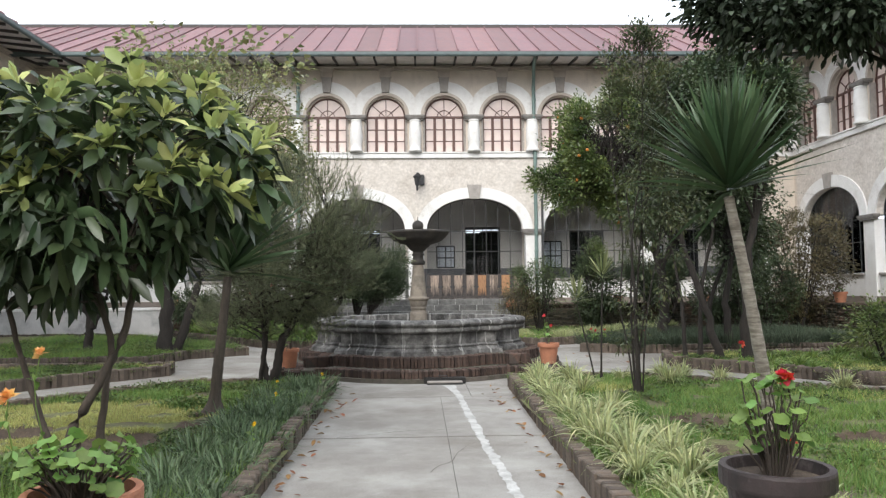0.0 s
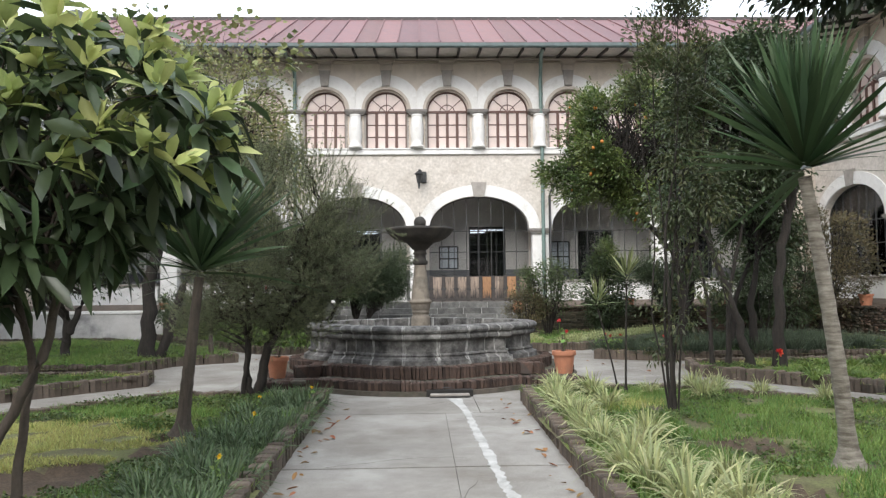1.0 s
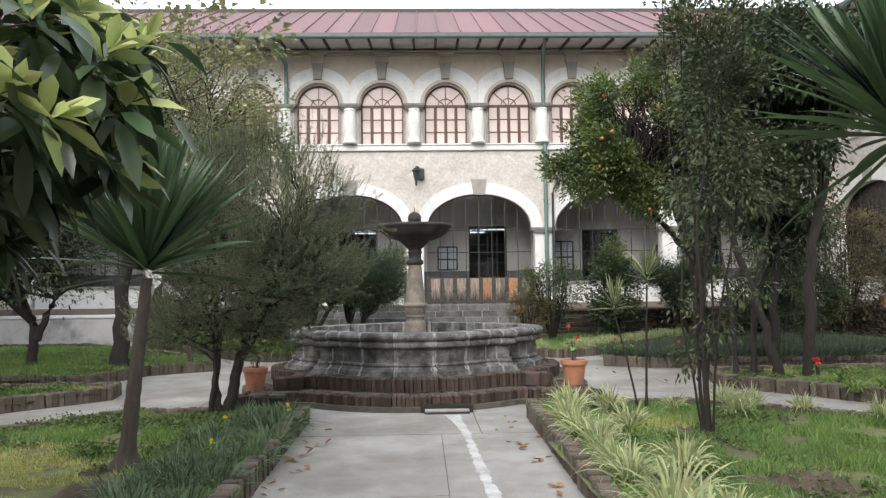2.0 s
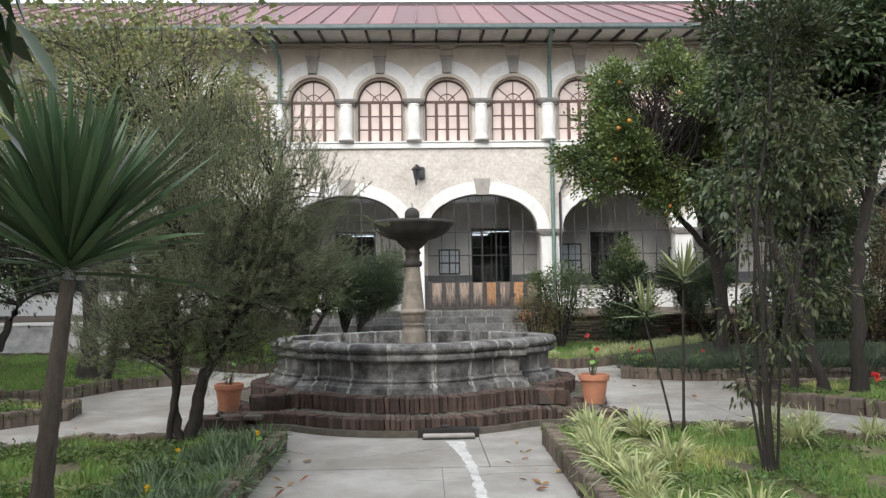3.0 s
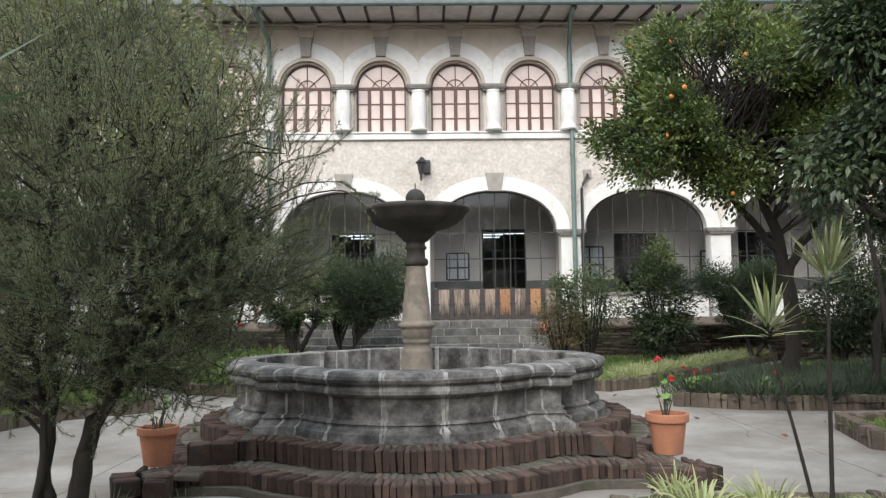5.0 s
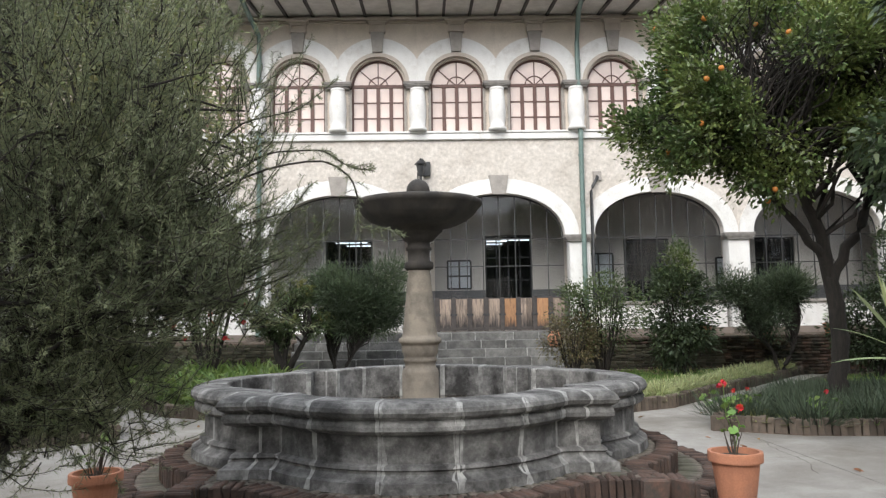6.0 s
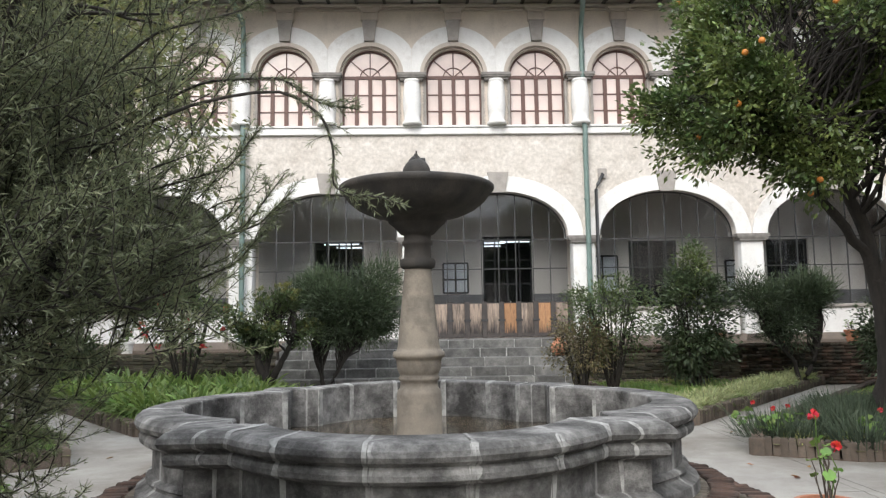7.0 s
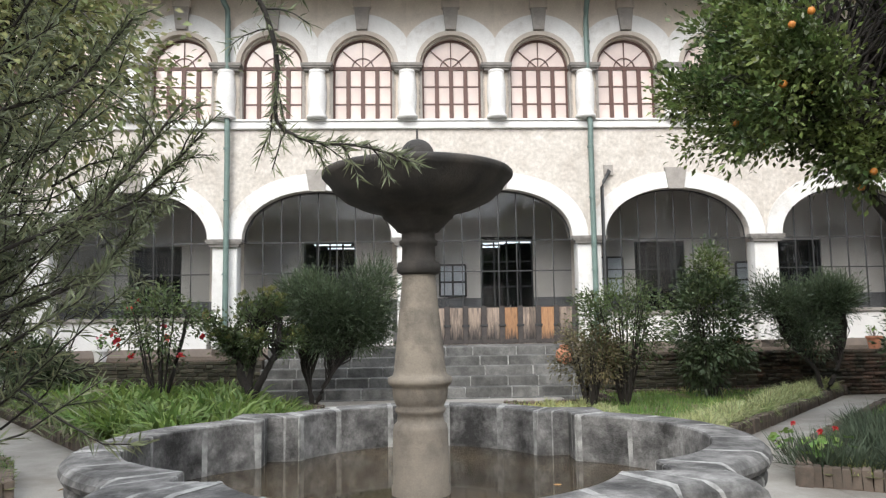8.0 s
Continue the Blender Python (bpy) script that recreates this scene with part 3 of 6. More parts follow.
def wing(name, label, m, bays, first, gates=(), lo=None, hi=None, roof=None):
    """One range of the cloister: bays of one arch below and two round windows above, with its eaves and roof."""
    b = thing(name, label, "building", kind="structure", m=m)
    x0, x1 = first - BAY / 2, first + (bays - 0.5) * BAY
    lo, hi = x0 if lo is None else lo, x1 if hi is None else hi
    T = Matrix.Translation
    for i in range(bays):
        cx = first + i * BAY
        part("spandrel", shared("lw", lower_wall), None, b, m=T((cx, 0, 0)))
        part("archivolt", shared("av", archivolt), None, b, m=T((cx, 0, 0)))
        part("keystone", shared("ks", lambda: wedge(5.46, 6.06, 0.21, 0.31, -0.10, GREYSTONE, "keystone")), None, b, m=T((cx, 0, 0)))
        win = part("arcade_window", shared("sg", steel_grid), None, b, m=T((cx, 0, 0)))
        gl = part("glass", shared("ag", arcade_glass), None, win)
        gl.visible_shadow = False
        if i not in gates:
            part("parapet", shared("pp", lambda: mesh_of(box_bm(-HALF, HALF, 0.05, 0.42, FLOOR - 0.3, 2.0), WHITE, "parapet")), None, b, m=T((cx, 0, 0)))
            part("coping", shared("cp", lambda: mesh_of(box_bm(-HALF, HALF, -0.03, 0.48, 2.0, 2.09, 0.01), GREYSTONE, "coping")), None, b, m=T((cx, 0, 0)))
        for u in (-BAY / 4, BAY / 4):
            o = T((cx + u, 0, 0))
            part("upper_wall", shared("uw", upper_wall), None, b, m=o)
            part("white_arch", shared("wr", lambda: ring(0.997, 1.49, -0.045, 0.1, WHITE, "white_arch", BAY / 4 - 0.002)), None, b, m=o)
            part("arch_moulding", shared("mr", lambda: ring(0.88, 1.0, -0.075, 0.15, BEIGETRIM, "arch_moulding")), None, b, m=o)
            part("arch_reveal", shared("rr", lambda: ring(0.825, 0.883, 0.06, 0.3, BEIGETRIM, "arch_reveal")), None, b, m=o)
            part("keystone", shared("uk", lambda: wedge(10.01, 10.64, 0.15, 0.215, -0.16, GREYSTONE, "keystone")), None, b, m=o)
            part("bracket", shared("ub", bracket_block), None, b, m=o)
            part("bracket_cap", shared("uc", bracket_cap), None, b, m=o)
            for s in (-1, 1):
                part("jamb", shared("jb%d" % s, lambda: mesh_of(box_bm(min(s * 0.82, s * 0.92), max(s * 0.82, s * 0.92), 0.0, 0.3, 7.45, 8.86), GREYSTONE, "jamb")), None, b, m=o)
            w = part("window", shared("wf", window_frame), None, b, m=o)
            for key, make in (("ws", window_stiles), ("wl", window_rails), ("wn", window_fan), ("fp", fan_pane)):
                part(shared(key, make).name.split(".")[0], shared(key, make), None, w)
            for gx in (-0.61, -0.2025, 0.2025, 0.61):
                for gz in (7.73, 8.22, 8.73):
                    part("pane", shared("pn", pane_mesh), None, w, m=T((gx, 0, gz)))
    for i in range(bays + 1):
        px = x0 + i * BAY
        part("pier", shared("pr", lambda: mesh_of(box_bm(-0.33, 0.33, -0.02, 0.5, FLOOR - 0.9, 4.0, 0.02), WHITE, "pier")), None, b, m=T((px, 0, 0)))
        part("pier_capital", shared("pc", lambda: capital(0.46, 0.14, 4.04)), None, b, m=T((px, 0, 0)))
    for i in range(2 * bays + 1):
        px = x0 + i * BAY / 2
        part("column", shared("uk2", upper_column), None, b, m=T((px, -0.10, 0)))
        part("column_capital", shared("ucp", lambda: capital(0.40, 0.26, 8.88)), None, b, m=T((px, 0, 0)))
    part("string_course", box_bm(lo, hi, -0.10, 0.5, 7.2, 7.4, 0.015), WHITE, b)
    part("string_course_cap", box_bm(lo, hi, -0.14, 0.5, 7.4, 7.46, 0.01), WHITE, b)
    part("cornice", box_bm(lo, hi, -0.15, 0.4, 11.068, 11.15, 0.02), BEIGETRIM, b)
    part("cornice_bead", box_bm(lo, hi, -0.08, 0.1, 10.97, 11.01, 0.01), BEIGETRIM, b)
    if hi > x1:
        part("end_wall", box_bm(x1, hi, 0, 0.5, 0, 11.35), PLASTER, b)
    if lo < x0:
        part("end_wall", box_bm(lo, x0, 0, 0.5, 0, 11.35), PLASTER, b)
    # arcade passage behind the arches
    part("passage_floor", box_bm(lo, hi, -0.02, 3.3, FLOOR - 0.3, FLOOR), FLOORTILE, b)
    part("passage_ceiling", box_bm(lo, hi, 0.5, 3.3, 6.2, 6.4), INNERWALL, b)
    # dark sheet with painted-in shade behind the upper windows
    part("upper_back_wall", box_bm(lo, hi, 0.9, 1.0, 7.3, 11.3), ROOMSHADE, b)
    # eaves, roof sheets and rafters
    part("soffit", prism_bm([(-1.85, 11.02), (0.5, 11.28), (0.5, 11.36), (-1.85, 11.10)], lo, hi, "x"), SOFFIT, b)
    rk = shared("rafter", lambda: mesh_of(prism_bm([(-1.80, 10.92), (0.02, 11.16), (0.02, 11.26), (-1.80, 11.02)], -0.04, 0.04, "x"), RAFTER, "rafter"))
    for i in range(int((hi - lo) / 0.82)):
        part("rafter", rk, None, b, m=T((lo + 0.4 + i * 0.82, 0, 0)))
    part("gutter", prism_bm([(-1.98, 11.16), (-1.98, 11.04), (-1.94, 10.99), (-1.86, 10.99), (-1.83, 11.16)], lo, hi, "x"), GUTTER, b)
    sheet = shared("sheet", lambda: mesh_of(prism_bm([(-1.95, 11.14), (4.9, 14.58), (4.9, 14.63), (-1.95, 11.19)], 0.006, 0.816, "x"), ROOF, "roof_sheet"))
    seam = shared("seam", lambda: mesh_of(prism_bm([(-1.95, 11.15), (4.9, 14.59), (4.9, 14.69), (-1.95, 11.25)], -0.022, 0.022, "x"), ROOF, "roof_seam"))
    rlo, rhi = roof or (lo, hi)
    k = int((rhi - rlo) / 0.822) + 1
    for i in range(k):
        part("roof_sheet", sheet, None, b, m=T((rlo + i * 0.822, 0, 0)))
        part("roof_seam", seam, None, b, m=T((rlo + i * 0.822, 0, 0)))
    part("ridge", prism_bm([(4.75, 14.56), (5.05, 14.56), (5.0, 14.74), (4.8, 14.74)], rlo, rhi, "x"), RAFTER, b)
    part("back_slope", prism_bm([(4.9, 14.6), (11.5, 11.2), (11.5, 11.1), (4.9, 14.5)], rlo, rhi, "x"), ROOF, b)
    return b


ARCH0 = -12.45
north = wing("north_building", "two-storeyed cream cloister with white arches and red sheet roof", Matrix.Translation((0, FACE, 0)), 6, ARCH0, gates=(3,), lo=-16.0, hi=16.2, roof=(-21.3, 21.4))
east = wing("east_building", "side range of the cloister with white arches and round windows", pose(16.2, 29.4, 0, 0, 0, -90), 5, 3.2, lo=-2.0, hi=45, roof=(-4.3, 45))
west = wing("west_building", "side range of the cloister half hidden by trees", pose(-15.95, 29.4 - 26.0, 0, 0, 0, 90), 5, 3.0, lo=-19, hi=28, roof=(-19, 30.3))
tagged(part("wall_south", box_bm(-17, 17, -15.5, -15, 0, 11), PLASTER), "plain cream wall closing the courtyard", "wall", kind="structure")

# inner wall of the north arcade with its doorways
Y2 = FACE + 2.75
inner = thing("wall_inner", "dim cream wall at the back of the arcade", "wall", kind="structure")
openings = [(2.18, 3.80, 4.50), (-3.3, -1.7, 4.4), (7.0, 8.6, 4.3), (-8.6, -7.0, 4.3), (11.6, 13.0, 4.3)]
edges = sorted(openings)
cur = -16.0
for a, b2, top in edges:
    part("wall_panel", box_bm(cur, a, Y2, Y2 + 0.3, FLOOR, 6.25), INNERWALL, inner)
    part("wall_panel", box_bm(a, b2, Y2, Y2 + 0.3, top, 6.25), INNERWALL, inner)
    part("dado", box_bm(cur, a, Y2 - 0.012, Y2, FLOOR, 2.6), DADO, inner)
    cur = b2
part("wall_panel", box_bm(cur, 16.2, Y2, Y2 + 0.3, FLOOR, 6.25), INNERWALL, inner)
part("dado", box_bm(cur, 16.2, Y2 - 0.012, Y2, FLOOR, 2.6), DADO, inner)
# room shell, its dimness painted in with the near-black colour
part("room_back", box_bm(-16, 16.2, Y2 + 4.5, Y2 + 4.7, FLOOR, 6.25), ROOMSHADE, inner)
part("room_ceiling", box_bm(-16, 16.2, Y2 + 0.3, Y2 + 4.5, 4.56, 4.7), ROOMSHADE, inner)
part("room_floor", box_bm(-16, 16.2, Y2 + 0.3, Y2 + 4.5, FLOOR - 0.1, FLOOR), ROOMSHADE, inner)


def glazed_door(a, b, top):
    d = thing("glazed_door", "dark steel double door with glass panes, shut", "door", "arcade doors", m=Matrix.Translation((a, Y2 + 0.06, FLOOR)))
    w, h = b - a, top - FLOOR
    seg = [((x, 0), (x, h)) for x in (0.03, w / 4, w / 2, 3 * w / 4, w - 0.03)] + [((0, z), (w, z)) for z in (0.9, 0.9 + (h - 0.9) / 3, 0.9 + 2 * (h - 0.9) / 3, h - 0.03)]
    part("frame", bars(seg, 0.05, 0, 0.05, STEEL, "frame"), None, d)
    panel = part("kick_panel", box_bm(0.03, w - 0.03, 0.015, 0.035, 0, 0.9), BROWN, d)
    part("door_handle", box_bm(w / 2 + 0.05, w / 2 + 0.09, -0.05, -0.005, 0.95, 1.12, 0.008), GREYSTONE, panel)
    gl2 = part("glass", box_bm(0.03, w - 0.03, 0.02, 0.028, 0.9, h), GLASS, d)
    gl2.visible_shadow = False


for a, b2, top in openings:
    glazed_door(a, b2, top)


def tube_lamp(x, y, z, along=0.0):
    lamp = thing("fluorescent_lamp", "lit fluorescent ceiling tube in a dim room", "lamp", "room lamps", m=pose(x, y, z, 0, 0, along))
    part("tube", box_bm(-0.6, 0.6, -0.04, 0.04, -0.03, 0.0), TUBE, lamp)
    part("housing", box_bm(-0.63, 0.63, -0.07, 0.07, 0.003, 0.06), WHITE, lamp)


for x, y in ((2.55, 33.5), (2.5, 34.6), (3.55, 33.2), (-2.6, 33.4), (-2.3, 34.6), (7.6, 33.6), (10.9, 30.4)):
    tube_lamp(x, y, 4.495 if y > 32 else 6.135)


def notice_window(x0, x1, z0, z1):
    d = thing("inner_window", "dark framed window with pale daylight painted on its pane, in the arcade wall", "window", m=Matrix.Translation((x0, Y2 - 0.05, z0)))
    w, h = x1 - x0, z1 - z0
    part("frame", bars([((0, 0), (w, 0)), ((w, 0), (w, h)), ((w, h), (0, h)), ((0, h), (0, 0)), ((w / 2, 0), (w / 2, h)), ((0, h * 0.45), (w, h * 0.45))], 0.06, 0, 0.04, STEEL, "frame"), None, d)
    part("pane", box_bm(0, w, 0.012, 0.03, 0, h), DAYLIGHTPANE, d)


# very pale colour stands in for daylight seen through the window
DAYLIGHTPANE = material("pale_blue_pane", (0.82, 0.85, 0.88), (0.66, 0.70, 0.75), 5, 0.15, 0.0, 30)
notice_window(0.88, 1.68, 2.66, 3.62)
notice_window(10.2, 11.3, 2.6, 3.6)
notice_window(5.6, 6.6, 2.6, 3.8)


# wooden gate in the arch over the steps
gate = thing("wooden_gate", "weathered dark plank gate with a few newer orange boards", "gate", m=Matrix.Translation((2.47, FACE + 0.12, FLOOR)))
for i in range(8):
    x = -1.75 + i * 0.5
    mat = GATEORANGE if i in (4, 6) else GATEWOOD
    for x0, x1 in ((-0.175, -0.003), (0.003, 0.175)) if i in (3, 5) else ((-0.175, 0.175),):
        part("board", box_bm(x + x0, x + x1, 0, 0.035, 0.10, 0.98, 0.006), mat, gate)
for i in range(9):
    x = -2.0 + i * 0.5
    stile = part("stile", box_bm(x - 0.072, x + 0.072, -0.03, 0.05, 0, 1.03, 0.006), RAFTER, gate)
    part("latch", box_bm(x - 0.10, x + 0.10, -0.045, -0.032, 0.47, 0.53, 0.004), STEEL, stile)
part("bottom_rail", box_bm(-2.0, 2.0, -0.02, -0.001, 0.02, 0.12), RAFTER, gate)
part("top_rail", box_bm(-2.0, 2.0, 0.05, 0.075, 0.90, 1.0), RAFTER, gate)
part("rail", box_bm(-2.0, 2.0, 0.036, 0.06, 0.2, 0.32), GATEWOOD, gate)

# downpipes and the wall lantern
for x, hook in ((4.98, True), (-4.95, False)):
    p = thing("downpipe", "green metal downpipe fixed to the cloister wall", "pipe", "downpipes", m=Matrix.Translation((x, FACE, 0)))
    v, f = tubes([([(-0.15, -1.85, 11.0), (-0.12, -1.2, 10.85), (0.0, -0.3, 10.5), (0.0, -0.22, 10.2), (0.0, -0.22, 7.5), (0.02, -0.24, 7.35), (0.02, -0.24, 7.1), (0.02, -0.2, 6.8), (0.02, -0.2, 1.2)], [0.075] * 9)], 10)
    part("pipe", arrays("pipe", v, [f], PIPE, True), None, p)
    for z in (9.6, 8.2, 6.6, 5.2, 3.2):
        part("clamp", lathe_bm([(0.09, z), (0.09, z + 0.05)], 12), PIPE, p, m=Matrix.Translation((0.01, -0.21, 0)))
p = thing("branch_pipe", "thin dark bent pipe beside the downpipe", "pipe", m=Matrix.Translation((5.28, FACE, 0)))
v, f = tubes([([(0.22, 0.0, 6.0), (0.22, -0.14, 5.95), (0.05, -0.16, 5.65), (0.0, -0.16, 5.5), (0.0, -0.16, 2.0)], [0.05] * 5)], 8)
part("pipe", arrays("pipe", v, [f], STEEL, True), None, p)
part("wall_plate", box_bm(0.10, 0.36, -0.06, 0.0, 5.85, 6.15, 0.01), GREYSTONE, p)
lan = thing("wall_lantern", "black iron lantern on a wall bracket above the arches", "lantern", m=Matrix.Translation((0.06, FACE, 6.1)))
part("bracket_plate", box_bm(0.02, 0.26, -0.12, 0.0, -0.05, 0.40, 0.02), STEEL, lan)
v, f = tubes([([(0.14, -0.1, 0.3), (0.02, -0.4, 0.42), (-0.04, -0.55, 0.3)], [0.025] * 3)], 6)
part("arm", arrays("arm", v, [f], STEEL), None, lan)
bm = lathe_bm([(0.02, 0.34), (0.16, 0.22), (0.15, 0.2), (0.13, 0.2), (0.08, -0.1), (0.05, -0.14), (0.04, -0.3), (0.01, -0.36)], 8)
body = part("lantern_body", bm, STEEL, lan, m=Matrix.Translation((-0.04, -0.55, 0)))
part("lantern_cap", lathe_bm([(0.19, 0.222), (0.19, 0.24), (0.08, 0.34), (0.03, 0.36), (0.045, 0.39), (0.01, 0.43)], 8), STEEL, body)

# ---- steps and terrace ----
STEPSTONE = material("worn_step_stone", (0.20, 0.198, 0.19), (0.10, 0.10, 0.098), 4, 0.85, 0.8, 45, dark=(0.07, 0.07, 0.066), dark_amount=0.55, detail=0.22, rand=0.25)
stairs = thing("stone_steps", "worn grey stone steps with pale joints up to the arcade", "steps", kind="structure")
TREADS = 6
rngs = random.Random(5)
for i in range(TREADS):
    z0, z1 = i * FLOOR / TREADS, (i + 1) * FLOOR / TREADS
    y0 = 25.2 if i == 0 else 24.9 + i * 0.42
    x = -3.5
    while x < 3.95:
        w = rngs.uniform(0.6, 1.3)
        e = min(x + w, 4.0)
        if 4.0 - e < 0.3:
            e = 4.0
        part("step_stone", box_bm(x + 0.010, e - 0.010, y0 + rngs.uniform(0, 0.012), FACE, max(z0 - 0.02, 0), z1 - 0.004, 0.016), STEPSTONE, stairs)
        x = e
    part("joint", box_bm(-3.49, 3.99, y0 + 0.02, FACE - 0.1, max(z0 - 0.02, 0), z1 - 0.014), MORTAR, stairs)

# the walk rises to the lowest tread
ramp = bmesh.new()
rows = [[ramp.verts.new((x, y, z)) for x in (a, b)] for a, b, y, z in ((-1.79, 1.89, 20.6, 0.004), (-1.79, 1.89, 24.35, 0.165), (-3.48, 3.28, 24.45, 0.17), (-3.48, 3.28, 25.19, 0.186))]
for p, q in zip(rows, rows[1:]):
    ramp.faces.new((p[0], p[1], q[1], q[0]))
low = [[ramp.verts.new((v.co.x, v.co.y, 0.002)) for v in r] for r in rows]
for j in (0, 1):
    for p, q, c, d in zip(rows, rows[1:], low, low[1:]):
        ramp.faces.new((p[j], q[j], d[j], c[j]))
tagged(part("walk_ramp", ramp, CONCRETE), "pale concrete walk rising gently to the steps", "pavement", kind="structure")

GREYPLASTER = material("grey_plaster", (0.55, 0.545, 0.53), (0.46, 0.455, 0.44), 1.5, 0.9, 0.3, 40, dark=(0.2, 0.2, 0.2), dark_amount=0.35)
terrace = thing("terrace", "raised terrace with an old brick retaining wall", "terrace", kind="structure")
for a, b2 in ((-15.95, -3.5), (4.0, 16.2)):
    part("terrace_top", box_bm(a, b2, 26.5, FACE + 0.05, 0.0, 1.06), SOIL, terrace)
    part("wall_core", box_bm(a, b2, 26.36, 26.5, 0.0, 1.03), JOINT, terrace)
part("plaster_wall", box_bm(-15.95, -9.3, 26.30, 26.5, 0.0, 0.97, 0.01), GREYPLASTER, terrace)
part("wall_cap", box_bm(-15.95, -9.3, 26.26, 26.55, 0.97, 1.08, 0.015), WHITE, terrace)
wall_len = [0.15, 0.22, 0.27, 0.33]
WALLBRICK = [mesh_of(box_bm(0.006, w - 0.006, -0.14, 0.03, 0.005, 0.080, 0.010), WALLRED, "brick") for w in wall_len]
wall_rows, wall_count = [], 0
boxf = np.array([(3, 2, 1, 0), (4, 5, 6, 7), (0, 1, 5, 4), (1, 2, 6, 5), (2, 3, 7, 6), (3, 0, 4, 7)])
for a, b2, way in ((-3.5, -9.6, -1), (4.0, 16.2, 1)):
    for r in range(12):
        x = a + way * (0.14 if r % 2 else 0.0)
        while abs(x - a) < abs(b2 - a) - 0.4:
            i = rngs.randrange(4)
            x0 = x if way > 0 else x - wall_len[i]
            d = rngs.uniform(-0.035, 0.025)
            if abs(x) < 8.2 and r > 2 and wall_count < 300:
                part("brick", WALLBRICK[i], None, terrace, m=Matrix.Translation((x0, 26.47 + d, r * 0.0875)))
                wall_count += 1
            else:
                wall_rows += [(X, Y, Z) for Z in (r * 0.0875 + 0.005, r * 0.0875 + 0.080) for X, Y in ((x0 + .006, 26.33 + d), (x0 + wall_len[i] - .006, 26.33 + d), (x0 + wall_len[i] - .006, 26.49), (x0 + .006, 26.49))]
            x += way * wall_len[i]
# the same wall returns along the side range
part("terrace_top", box_bm(14.45, 16.2, -6.0, 26.5, 0.0, 1.06), SOIL, terrace)
part("wall_core", box_bm(14.32, 14.45, -6.0, 26.36, 0.0, 1.03), JOINT, terrace)
for r in range(12):
    y = 8.0 + (0.14 if r % 2 else 0.0)
    while y < 26.0:
        w, d = rngs.choice(wall_len), rngs.uniform(-0.025, 0.02)
        wall_rows += [(X, Y, Z) for Z in (r * 0.0875 + 0.005, r * 0.0875 + 0.080) for X, Y in ((14.30 + d, y + .006), (14.44, y + .006), (14.44, y + w - .006), (14.30 + d, y + w - .006))]
        y += w
k = len(wall_rows) // 8
part("brick_rest", arrays("brick_rest", np.array(wall_rows), [(boxf[None] + 8 * np.arange(k)[:, None, None]).reshape(-1, 4)], WALLRED), None, terrace)["kind"] = "stuff"

# ---- the fountain ----
CX, CY = 0.08, 14.08
R0, C0, TOP = 1.14, 1.31, 1.97
YC = TOP - R0


def outline(k, u, off, corner=0.0):
    """A point of the lobed square plan on side k, u from -1 to 1 along the side, off metres outside the inner edge."""
    r, c = R0 + off, C0 + off
    h = math.sqrt(r * r - (c - YC) ** 2)
    if abs(u) > 0.62:
        f = (abs(u) - 0.62) / 0.38
        x, y = math.copysign(h + (c + corner - h) * f, u), c
    else:
        a = math.asin(h / r) * u / 0.62
        if c < YC:
            a = (math.pi - math.asin(h / r)) * u / 0.62
        x, y = r * math.sin(a), YC + r * math.cos(a)
    a = radians(90 * k + 180)
    return Vector((CX + x * math.cos(a) + y * math.sin(a), CY - x * math.sin(a) + y * math.cos(a)))


def walkaround(samples):
    """(side, u) positions all the way round."""
    return [(k, -1 + 2 * i / samples) for k in range(4) for i in range(samples)]


PROFILE = [(0.0, 0.44), (0.0, 1.058), (0.008, 1.07), (0.27, 1.07), (0.31, 1.06), (0.345, 1.03), (0.355, 0.998), (0.34, 0.966), (0.30, 0.944), (0.29, 0.935),
           (0.31, 0.92), (0.32, 0.893), (0.315, 0.86), (0.285, 0.838), (0.235, 0.824), (0.215, 0.81), (0.215, 0.607), (0.255, 0.593), (0.265, 0.57), (0.245, 0.556),
           (0.25, 0.537), (0.30, 0.50), (0.335, 0.486), (0.345, 0.41)]


def sweep(path, grow=0.0, wobble=None):
    bm = bmesh.new()
    rows = []
    for k, u in path:
        row = []
        for i, (o, z) in enumerate(PROFILE):
            d = grow if i > 2 else -grow
            p = outline(k, u + (wobble * noise.noise(Vector((i * 0.9, u * 90, k * 3.3))) if wobble else 0.0), o + d)
            row.append(bm.verts.new((p.x, p.y, z + (grow if 1 <= i <= 4 else 0))))
        rows.append(row)
    n = len(PROFILE)
    for a, b in zip(rows, rows[1:]):
        for i in range(n - 1):
            bm.faces.new((a[i], a[i + 1], b[i + 1], b[i]))
        bm.faces.new((a[n - 1], a[0], b[0], b[n - 1]))
    bm.faces.new(rows[0])
    bm.faces.new(rows[-1][::-1])
    return bm


